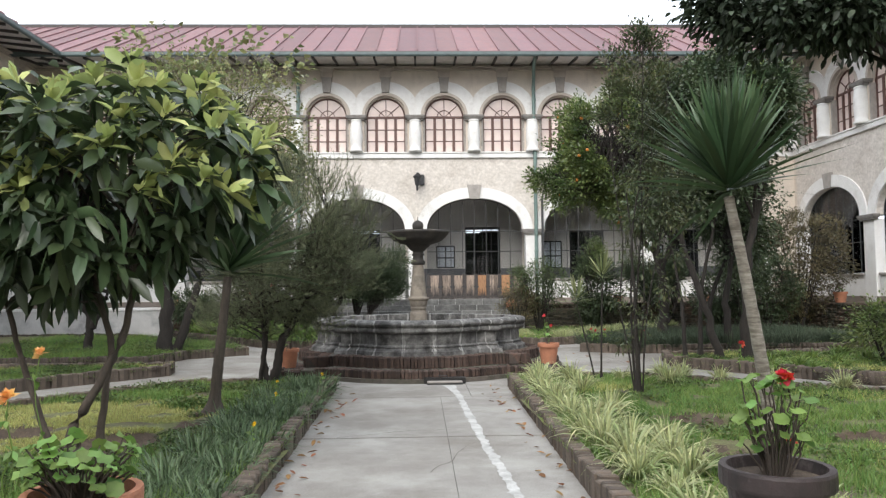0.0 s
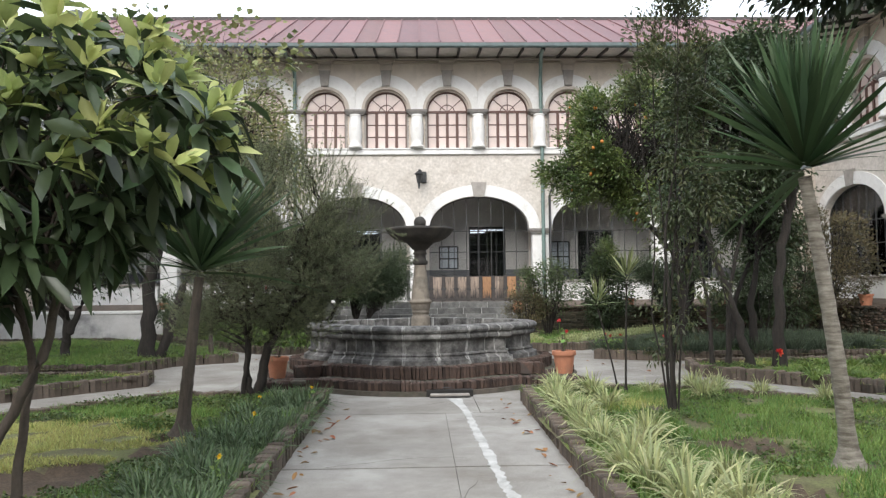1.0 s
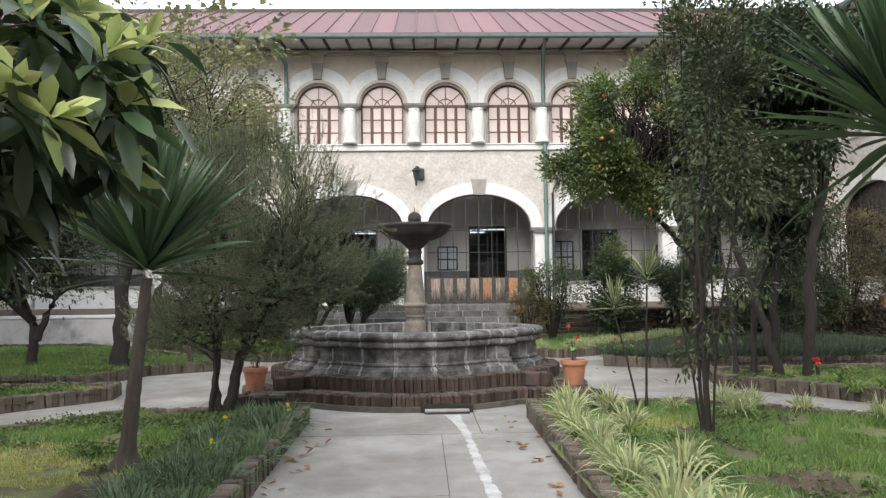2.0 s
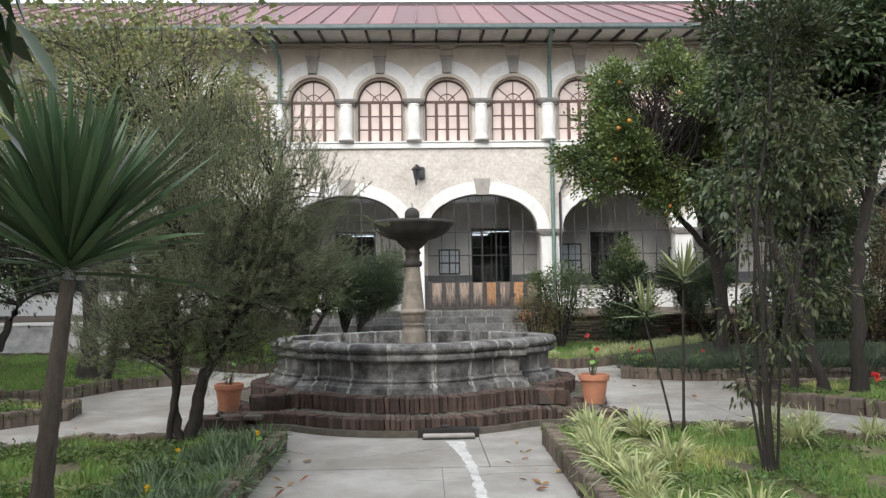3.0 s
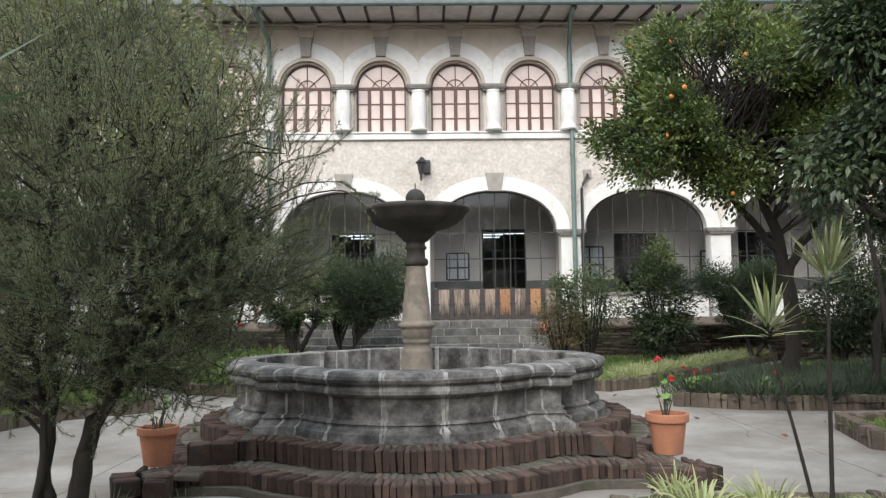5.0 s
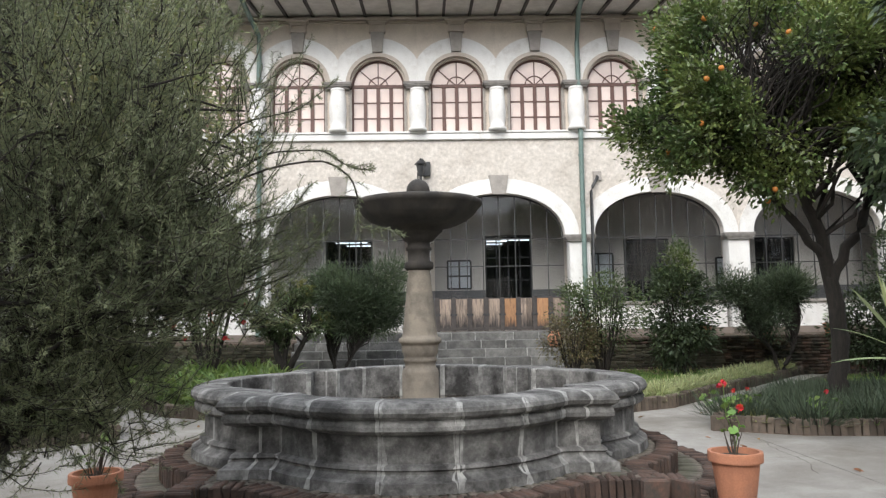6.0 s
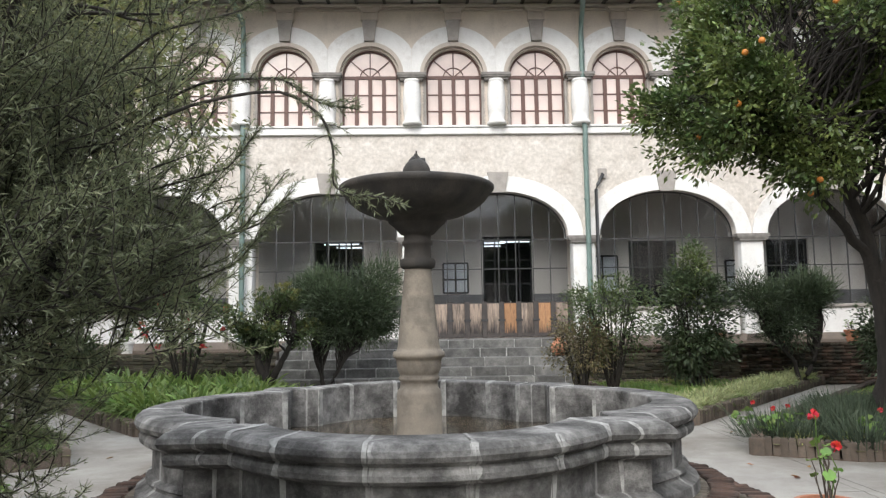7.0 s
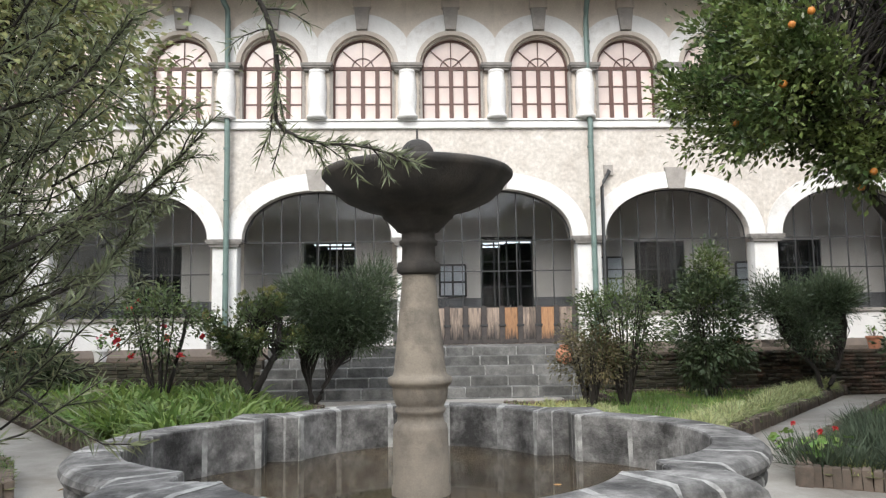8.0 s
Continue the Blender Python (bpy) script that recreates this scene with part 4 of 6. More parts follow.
fountain = thing("fountain", "old lobed grey stone fountain with bowl, pedestal and shallow water", "fountain")
cuts = [-0.80, -0.61, -0.385, -0.13, 0.13, 0.385, 0.61, 0.80]
ring_cuts = [(k, u) for k in range(4) for u in cuts]
jr = random.Random(11)
for i, (k, u) in enumerate(ring_cuts):
    k2, u2 = ring_cuts[(i + 1) % len(ring_cuts)]
    g0 = jr.uniform(0.004, 0.008)
    if k2 == k:
        n = 3 if u2 - u < 0.2 else 7
        p = [(k, u + g0 + (u2 - u - 2 * g0) * j / n) for j in range(n + 1)]
    else:
        p = [(k, u + g0), (k, 0.9), (k, 1.0)] + [(k2, -0.9), (k2, u2 - g0)]
    part("coping_stone", sweep(p, jr.uniform(-0.002, 0.003)), STONE, fountain)
    part("mortar_joint", sweep([(k, u - jr.uniform(0.012, 0.021)), (k, u), (k, u + jr.uniform(0.012, 0.021))], 0.002, 0.02), MORTAR, fountain)
pts = [outline(k, u, 0.02) for k, u in walkaround(24)]
part("basin_floor", prism_bm([tuple(p) for p in pts], 0.40, 0.46, "z"), STONE, fountain)
WATER = material("murky_water", (0.055, 0.042, 0.028), (0.035, 0.03, 0.022), 2.0, 0.04, 0.05, 6, dark=(0.10, 0.075, 0.045), dark_amount=0.5)
pts = [outline(k, u, 0.004) for k, u in walkaround(24)]
part("water", prism_bm([tuple(p) for p in pts], 0.66, 0.69, "z"), WATER, fountain, "shallow brown still water")
base = Matrix.Translation((CX, CY, 0))
shaft = [(0.205, 0.42), (0.205, 0.74), (0.195, 0.76), (0.192, 1.12), (0.185, 1.16), (0.165, 1.18), (0.16, 1.23), (0.175, 1.245), (0.178, 1.265), (0.165, 1.285),
         (0.172, 1.30), (0.19, 1.34), (0.195, 1.40), (0.20, 1.425), (0.222, 1.44), (0.228, 1.46), (0.222, 1.485), (0.19, 1.50), (0.183, 1.53), (0.155, 1.80), (0.13, 2.05), (0.118, 2.19), (0.12, 2.21)]
part("pedestal", lathe_bm(shaft, 40), COLUMN, fountain, "tapered tan stone pedestal", True, base)
neck = [(0.12, 2.20), (0.15, 2.215), (0.156, 2.25), (0.15, 2.285), (0.12, 2.30), (0.116, 2.40), (0.135, 2.415), (0.138, 2.44), (0.12, 2.455), (0.12, 2.50), (0.15, 2.51), (0.17, 2.535),
        (0.235, 2.60), (0.25, 2.605), (0.26, 2.64), (0.40, 2.675), (0.52, 2.73), (0.605, 2.80), (0.645, 2.86), (0.665, 2.875), (0.685, 2.90), (0.685, 2.925), (0.67, 2.94), (0.63, 2.94), (0.58, 2.89), (0.3, 2.83), (0.10, 2.82)]
part("bowl", lathe_bm(neck, 48), BOWL, fountain, "blackened stone bowl with rounded lip", True, base)
ball = [(0.06, 2.81), (0.075, 2.86), (0.06, 2.93), (0.07, 2.96)] + [(max(0.008, 0.125 * math.sin(radians(a))), 3.06 - 0.125 * math.cos(radians(a))) for a in range(40, 181, 10)] + [(0.008, 3.26)]
part("finial_ball", lathe_bm(ball, 24), BOWL, fountain, "stone ball with a spike", True, base)

# two brick steps round the basin
steps = thing("fountain_steps", "two mossy brick steps round the fountain following its lobes", "steps", kind="structure")
for off, z0, z1 in ((0.62, 0.0, 0.415), (1.05, 0.0, 0.215)):
    pts = [outline(k, u, off - 0.16, 0.16 if off < 1 else 0.34) for k, u in walkaround(30)]
    part("step_body", prism_bm([tuple(p) for p in pts], z0 if off > 1 else 0.1, z1 - 0.02, "z"), PAVER, steps)
plinth = [outline(k, u, 1.12, 0.38) for k, u in walkaround(30)]
part("footing", prism_bm([tuple(p) for p in plinth], 0.0, 0.075, "z"), PAVER, steps)


def brick_mesh(w, d, h, rg, name, mat):
    bm = box_bm(-w / 2, w / 2, -d, 0, 0, h)
    for v in bm.verts:
        v.co += Vector((rg.uniform(-1, 1), rg.uniform(-1, 1), rg.uniform(-1, 1))) * 0.007
    bmesh.ops.bevel(bm, geom=[e for e in bm.edges if abs(e.verts[0].co.z - e.verts[1].co.z) < h * 0.5 and (e.verts[0].co.z > h * 0.5)], offset=0.012, segments=1, affect="EDGES")
    return mesh_of(bm, mat, name)


brg = random.Random(21)
STEPBRICK = [brick_mesh(0.052, 0.20, 0.20, brg, "brick", BRICK) for _ in range(5)]
KERBBRICK = [brick_mesh(0.088, 0.15, 0.25, brg, "brick", KERB) for _ in range(5)]
TREADBRICK = [brick_mesh(0.066, 0.23, 0.05, brg, "brick", PAVER) for _ in range(4)]


def along(pts, step):
    """Positions and outward headings at even steps along a closed line of points (clockwise or not)."""
    out, carry = [], 0.0
    for a, b in zip(pts, pts[1:] + pts[:1]):
        d = b - a
        L = d.length
        if L < 1e-6:
            continue
        s = carry
        while s < L:
            out.append((a + d * (s / L), d / L))
            s += step
        carry = s - L
    return out


def lay(parent, meshes, places, z, keep, rg, tilt=2.0, jitter=0.006, name="brick"):
    """Bricks as pieces where keep(p) holds, the rest joined."""
    rest = []
    count = 0
    for p, d in places:
        yaw = math.degrees(math.atan2(d.y, d.x)) + rg.uniform(-tilt, tilt)
        m = pose(p.x + rg.uniform(-1, 1) * jitter, p.y + rg.uniform(-1, 1) * jitter, z + rg.uniform(-1, 1) * jitter * 1.4, rg.uniform(-tilt, tilt), rg.uniform(-tilt, tilt), yaw)
        me = rg.choice(meshes)
        if keep(p) and count < 300:
            part(name, me, None, parent, m=m)
            count += 1
        else:
            rest.append((m, me))
    if rest:
        V, F, base = [], [], 0
        for m, me in rest:
            co = np.empty(len(me.vertices) * 3, np.float32)
            me.vertices.foreach_get("co", co)
            co = co.reshape(-1, 3) @ np.array(m.to_3x3()).T + np.array(m.translation)
            V.append(co)
            F += [np.array([[v + base for v in poly.vertices]]) for poly in me.polygons]
            base += len(co)
        byk = {}
        for f in F:
            byk.setdefault(f.shape[1], []).append(f)
        part(name + "_rest", arrays(name + "_rest", np.concatenate(V), [np.concatenate(x) for x in byk.values()], meshes[0].materials[0]), None, parent)["kind"] = "stuff"

# ---- planted beds with brick kerbs ----
BEDS = {
    "front_left": [(-0.98, -6.0), (-1.30, 10.35), (-3.6, 10.45), (-6.2, 7.4), (-15.0, 7.4), (-15.0, -6.0)],
    "front_right": [(1.28, -6.0), (1.60, 10.55), (3.7, 10.6), (6.6, 8.2), (15.0, 8.2), (15.0, -6.0)],
    "side_left_near": [(-4.85, 12.8), (-5.0, 13.5), (-15, 13.5), (-15, 8.9), (-8.2, 8.9)],
    "side_right_near": [(5.28, 13.3), (5.6, 14.6), (15, 14.9), (15, 9.6), (7.6, 9.9)],
    "side_left_far": [(-4.35, 17.3), (-5.05, 18.6), (-10.5, 24.6), (-15, 24.6), (-15, 15.0), (-6.1, 14.7), (-5.6, 16.4)],
    "side_right_far": [(4.28, 17.05), (5.08, 18.6), (10.8, 25.0), (15, 25.0), (15, 16.2), (6.5, 16.25), (5.3, 16.45)],
    "back_left": [(-1.8, 20.4), (-1.8, 24.3), (-3.7, 24.4), (-3.7, 26.25), (-9.6, 26.25), (-4.5, 19.7), (-3.6, 19.2)],
    "back_right": [(1.9, 20.4), (1.9, 24.3), (4.15, 24.4), (4.15, 26.25), (10.3, 26.25), (4.6, 19.7), (3.7, 19.2)],
}
BEDTOP = 0.17


HOLLOWS = ((-2.3, 6.6, 0.42), (-2.95, 5.4, 0.6), (-2.6, 7.3, 0.25), (-2.2, 3.6, 0.45), (-3.6, 3.4, 0.6), (-4.4, 6.2, 0.4), (2.9, 4.6, 0.3), (3.3, 6.3, 0.35), (4.6, 5.2, 0.4))


def dug(x, y):
    """How far a spot lies inside one of the worn hollows, 0 to 1."""
    w = 1 + 0.55 * noise.noise(Vector((x * 2.7, y * 2.7, 4.0)))
    return max(max(0.0, 1 - math.hypot(x - a, (y - b) * 0.8) / (r * w)) for a, b, r in HOLLOWS)


def ground_z(x, y):
    """The uneven top of the beds' earth."""
    return BEDTOP - 0.03 + 0.035 * noise.noise(Vector((x * 0.8, y * 0.8, 2.0))) + 0.02 * noise.noise(Vector((x * 2.6, y * 2.6, 7.0))) - (0.11 + 0.05 * noise.noise(Vector((x * 8, y * 8, 1.0)))) * min(1.0, 2.5 * dug(x, y))


bed_rg = random.Random(8)
bed_ob = {}


def shoelace(p):
    return sum(a[0] * b[1] - b[0] * a[1] for a, b in zip(p, p[1:] + p[:1]))


for key, poly in BEDS.items():
    if shoelace(poly) < 0:
        poly = poly[::-1]
    BEDS[key] = poly
    bed = bed_ob[key] = thing("flower_bed", "raised garden bed of dark soil edged with upright old bricks", "flower bed", "courtyard beds", kind="structure")
    part("soil", prism_bm(poly, 0.0, 0.012, "z"), SOIL, bed)
    xs, ys = [p[0] for p in poly], [p[1] for p in poly]
    gx, gy = np.arange(min(xs), max(xs) + 0.11, 0.11), np.arange(max(min(ys), -2.0), max(ys) + 0.11, 0.11)
    X, Y = np.meshgrid(gx, gy, indexing="ij")
    nx, ny = X.shape
    q = (np.arange(nx - 1)[:, None] * ny + np.arange(ny - 1)[None]).ravel()
    cells = np.stack([q, q + ny, q + ny + 1, q + 1], 1)
    px, py = X.ravel(), Y.ravel()
    cells = cells[inside(poly, px[cells].mean(1), py[cells].mean(1))]
    used, back = np.unique(cells, return_inverse=True)
    pz = np.array([ground_z(a, b) for a, b in zip(px[used], py[used])])
    cells_in = back.reshape(-1, 4)
    bare = np.array([dug(a, b) > 0.04 for a, b in zip(px[cells].mean(1), py[cells].mean(1))])
    part("earth", arrays("earth", np.stack([px[used], py[used], pz], 1), [c for c in (cells_in[~bare], cells_in[bare]) if len(c)], [TURF, SOIL], True, np.sort(bare.astype(int))), None, bed)

# ---- bricks of steps and beds, as pieces ----
for off, z, cn in ((0.62, 0.212, 0.16), (1.05, 0.012, 0.34)):
    pts = [outline(k, u, off, cn) for k, u in walkaround(40)]
    lay(steps, STEPBRICK, along(pts, 0.063), z, lambda p: p.y < 14.6, brg, 2.5, 0.007)
for off, cn in ((0.41, 0.16), (0.84, 0.34)):
    pts = [outline(k, u, off, cn) for k, u in walkaround(40)]
    lay(steps, TREADBRICK, along(pts, 0.073), 0.360 if off < 0.6 else 0.160, lambda p: p.y < 14.6, brg, 1.0, 0.004, "tread_brick")
for key, poly in BEDS.items():
    pts = [Vector(p) for p in poly]
    lay(bed_ob[key], KERBBRICK, [q for q in along(pts[::-1], 0.094) if abs(q[0].x) < 14.8 and q[0].y > -5.8], -0.03, lambda p: abs(p.x) < 7 and p.y > -1, bed_rg, 3.0, 0.010)

# ---- plants ----
def ellipsoid_points(rng, blobs, spread=0.55):
    """Clump centres, thinned towards the middle, from (cx, cy, cz, rx, ry, rz, count)."""
    out = []
    for cx, cy, cz, rx, ry, rz, cnt in blobs:
        d = unit(rng.normal(size=(cnt, 3)))
        r = rng.uniform(spread ** 3, 1.0, cnt) ** (1 / 3)
        bumpy = 1 + 0.16 * np.array([noise.noise(Vector(v) * 2.3 + Vector((cx, cy, cz))) for v in d])
        out.append(np.array([cx, cy, cz]) + d * (r * bumpy)[:, None] * np.array([rx, ry, rz]))
    return np.concatenate(out)


def lumpy(seed, blobs, lumps, size):
    """Breaks big crowns into uneven masses with gaps between them."""
    rg = np.random.default_rng(seed)
    out = []
    for cx, cy, cz, rx, ry, rz, cnt in blobs:
        k = max(3, int(lumps * (rx * rz) / 3.0))
        for c in ellipsoid_points(rg, [(cx, cy, cz, rx * 0.74, ry * 0.74, rz * 0.74, k)], 0.6):
            f = size * rg.uniform(0.6, 1.25)
            out.append((*c, f * rg.uniform(0.9, 1.35), f, f * rg.uniform(0.55, 0.85), int(cnt / k) + 1))
    return out


def limb(rng, a, b, r0, r1, sag=0.12, n=6, wob=0.05):
    t = np.linspace(0, 1, n)[:, None]
    a, b = np.asarray(a, float), np.asarray(b, float)
    L = np.linalg.norm(b - a)
    bow = np.array([0, 0, 1.0]) * sag * L * np.sin(np.pi * t)
    w = rng.normal(0, wob * L, (n, 3))
    w[0] = w[-1] = 0
    return a + (b - a) * t + bow + w, np.linspace(r0, r1, n)


def make_tree(name, label, category, seed, trunks, blobs, per, spread, leaf, mat, bark, droop=0.25, group="", up=0.4, out=0.9, young=None, bare=0.0,
              core=None, hollow=0.55, twig=0.012, fork=0.55, segs=2, whorl=None, fruit=None):
    """A tree: bent tapered trunks, a limb to every clump of the crown, and the clumps' leaves. trunks: (points, thick, thin)."""
    rng = np.random.default_rng(seed)
    t = thing(name, label, category, group)
    paths, anchors = [], []
    for pts, r0, r1 in trunks:
        pts = np.array(pts, float)
        s = np.linspace(0, len(pts) - 1, 4 * len(pts))
        p = np.stack([np.interp(s, range(len(pts)), pts[:, i]) for i in range(3)], 1)
        p[1:-1] = (p[:-2] + p[1:-1] * 2 + p[2:]) / 4
        p[1:] += rng.normal(0, r0 * 0.16, (len(p) - 1, 3))
        rad = np.linspace(r0, r1, len(p)) * rng.uniform(0.92, 1.08, len(p))
        rad[0] *= 1.35
        paths.append((p, rad))
        for i in range(int(len(p) * fork), len(p)):
            anchors.append((p[i], rad[i]))
    trunk_v, trunk_f = tubes(paths, 9)
    part("trunk", arrays("trunk", trunk_v, [trunk_f], bark, True), None, t)
    C = ellipsoid_points(rng, blobs, hollow)
    A = np.array([a for a, _ in anchors])
    lp = []
    for c in C:
        i = np.argmin(np.linalg.norm(A - c, axis=1) * rng.uniform(0.6, 1.4, len(A)))
        lp.append(limb(rng, A[i], c, min(anchors[i][1] * 0.55, twig * 2.5), twig * 0.35))
    v, f = tubes(lp, 5)
    part("branchwork", arrays("branchwork", v, [f], bark, True), None, t)["kind"] = "stuff"
    mid = np.array(core) if core is not None else C.mean(0)
    n = len(C)
    P = np.repeat(C, per, 0) + rng.normal(0, spread, (n * per, 3))
    W = unit(P - np.repeat(C, per, 0)) * 0.8 + out * unit(P - mid) + np.array([0, 0, up]) + rng.normal(0, 0.35, (n * per, 3))
    L = leaf[0] * rng.uniform(0.65, 1.25, n * per)
    pieces = [(*leaves(rng, P, W, L, L * leaf[1], droop, 0.3, segs), 0)]
    mats = [mat]
    if young:
        ymat, share, cnt, size = young
        top = C[rng.random(n) < share]
        away = np.linalg.norm((top - mid) * np.array([1, 1, 1.3]), axis=1)
        top = top[(away > np.percentile(away, 25)) & (top[:, 2] > np.percentile(C[:, 2], 25))]
        top = top + unit(top - mid) * spread * 1.8 + np.array([0, 0, spread * 1.3])
        P2 = np.repeat(top, cnt, 0) + rng.normal(0, 0.02, (len(top) * cnt, 3))
        ang = rng.uniform(0, 2 * np.pi, len(P2))
        W2 = np.stack([np.cos(ang) * 0.75, np.sin(ang) * 0.75, rng.uniform(0.5, 1.2, len(P2))], 1)
        L2 = size * rng.uniform(0.7, 1.15, len(P2))
        pieces.append((*leaves(rng, P2, W2, L2, L2 * 0.36, 0.15, 0.3, segs), 1))
        mats.append(ymat)
    if fruit:
        fmesh, fcount = fruit
        for c in C[rng.choice(n, fcount, replace=False)]:
            part("orange", fmesh, None, t, m=Matrix.Translation(c + unit(c - mid) * spread * 1.1 + np.array([0, -0.1, -0.05])))
    if whorl:
        # rosettes at the shoot tips: upright pale young leaves inside, arching and hanging old ones outside
        ymat, cnt, size, share = whorl
        axis = unit(unit(C - mid) * 0.75 + np.array([0, 0, 0.7]) + rng.normal(0, 0.28, (n, 3)))
        u = unit(np.cross(axis, rng.normal(size=(n, 3))))
        w = np.cross(axis, u)
        fresh = (rng.random(n) < share) & (C[:, 2] > np.percentile(C[:, 2], 30))
        young_p, old_p = [], []
        for k in range(cnt):
            ang, el = 2.4 * k + rng.normal(0, 0.25, n), np.radians(82 - 110 * k / (cnt - 1)) + rng.normal(0, 0.12, n)
            way = axis * np.sin(el)[:, None] + (u * np.cos(ang)[:, None] + w * np.sin(ang)[:, None]) * np.cos(el)[:, None]
            P3 = C + axis * (0.09 - 0.012 * k)
            L3 = size * (0.55 + 0.5 * min(1, k / (0.45 * cnt))) * rng.uniform(0.8, 1.15, n)
            m3 = fresh & (k < 0.55 * cnt)
            for sel, store in ((m3, young_p), (~m3, old_p)):
                store.append((P3[sel], way[sel], L3[sel], np.full(sel.sum(), 0.04 + 0.32 * k / cnt)))
        mats = mats + [ymat]
        for store, mi in ((old_p, 0), (young_p, len(mats) - 1)):
            P3, W3, L3, D3 = (np.concatenate([q[i] for q in store]) for i in range(4))
            pieces.append((*leaves(rng, P3, W3, L3, L3 * 0.38, D3, 0.35, 3, 1.0), mi))
    part("crown", joined("crown", pieces, mats), None, t)["kind"] = "stuff"
    return t


Z0 = BEDTOP - 0.03
# loquat with big leathery leaves
make_tree("loquat_tree", "loquat tree with large dark leathery leaves and pale new shoots", "tree", 1,
          [([(-2.80, 4.1, Z0), (-2.75, 4.1, 0.55), (-2.45, 4.15, 1.05), (-2.25, 4.15, 1.7), (-2.35, 4.15, 2.5)], 0.046, 0.022),
           ([(-2.62, 4.3, Z0), (-2.58, 4.3, 0.65), (-2.5, 4.3, 1.2), (-2.75, 4.35, 2.0), (-2.9, 4.3, 2.6)], 0.036, 0.018),
           ([(-2.85, 4.2, Z0), (-3.1, 4.2, 0.75), (-3.3, 4.2, 1.4), (-3.5, 4.15, 2.2)], 0.032, 0.016)],
          [(-2.3, 4.2, 2.75, 1.15, 1.0, 0.80, 120), (-3.7, 4.2, 2.75, 1.05, 1.0, 0.85, 80), (-2.85, 4.0, 2.0, 0.75, 0.75, 0.36, 34)], 6, 0.09, (0.22, 0.38), LOQUAT, BARK,
          0.45, up=-0.5, out=0.5, segs=3, twig=0.013, whorl=(LOQUATNEW, 14, 0.26, 0.9))
# orange tree
fm = mesh_of(lathe_bm([(0.004, -0.042), (0.026, -0.036), (0.041, -0.015), (0.042, 0.009), (0.03, 0.033), (0.007, 0.042)], 10), FRUIT, "orange", True)
make_tree("orange_tree", "orange tree with glossy leaves and small ripe oranges", "tree", 2,
                   [([(6.9, 18.3, Z0), (6.95, 18.3, 1.2), (6.75, 18.2, 2.6), (6.2, 18.0, 4.0)], 0.17, 0.07), ([(6.8, 18.25, 2.2), (7.4, 18.2, 3.2), (7.9, 18.0, 4.4)], 0.10, 0.05),
                    ([(6.75, 18.2, 2.5), (5.8, 17.8, 3.4), (5.0, 17.6, 4.4)], 0.08, 0.04)],
                   lumpy(201, [(5.65, 17.7, 5.6, 2.6, 2.0, 1.9, 430), (7.9, 17.9, 5.6, 2.1, 2.0, 2.1, 260), (4.35, 17.4, 4.55, 1.4, 1.2, 0.85, 110), (5.7, 17.3, 3.95, 0.7, 0.7, 0.4, 30), (7.2, 17.4, 4.6, 1.3, 1.0, 0.7, 90)], 18, 0.48), 80, 0.125, (0.098, 0.5), ORANGELEAF, DARKBARK, 0.12,
                   up=0.35, out=0.6, twig=0.016, young=(STRAP, 0.45, 8, 0.085), hollow=0.3, fruit=(fm, 60))
# tall dark tree over the side bed
make_tree("evergreen_tree", "tall dark evergreen with several leaning trunks", "tree", 3,
          [([(6.35, 13.2, Z0), (6.1, 13.2, 1.2), (5.6, 13.2, 2.6), (5.7, 13.1, 4.2)], 0.09, 0.04), ([(6.97, 13.3, Z0), (7.0, 13.3, 1.8), (7.3, 13.3, 3.4), (7.7, 13.3, 5.0)], 0.115, 0.05),
           ([(5.75, 13.5, Z0), (5.7, 13.5, 1.4), (5.4, 13.4, 3.0)], 0.05, 0.02), ([(6.1, 13.6, Z0), (6.15, 13.6, 1.6), (6.5, 13.5, 3.2)], 0.055, 0.025)],
          lumpy(202, [(6.75, 13.2, 5.4, 1.45, 1.5, 1.55, 330), (5.6, 13.3, 5.5, 0.85, 1.0, 1.3, 100), (5.35, 13.3, 3.3, 0.6, 0.6, 0.45, 30), (6.4, 13.3, 3.9, 1.1, 1.0, 0.5, 50)], 26, 0.46), 84, 0.14, (0.115, 0.48), DARKLEAF, DARKBARK, 0.25,
          up=0.1, out=0.35, twig=0.016, hollow=0.4, young=(ORANGELEAF, 0.4, 7, 0.10))
# broad-leaved tree whose bough hangs over the near lawn
make_tree("broadleaf_tree", "dark broad-leaved tree with large leaves hanging over the lawn", "tree", 23,
          [([(6.6, 5.8, Z0), (6.5, 5.8, 1.8), (6.1, 5.8, 3.4), (4.9, 5.7, 4.7)], 0.14, 0.05), ([(6.3, 5.8, 2.8), (6.8, 5.8, 4.2), (6.9, 5.8, 5.2)], 0.09, 0.05)],
          lumpy(205, [(4.6, 5.8, 4.8, 1.45, 1.1, 0.9, 230), (6.3, 5.9, 4.9, 1.4, 1.3, 1.0, 110)], 26, 0.40), 55, 0.13, (0.095, 0.55), BROADLEAF, DARKBARK, 0.35, up=0.1, out=0.5, twig=0.014, hollow=0.4, segs=3)
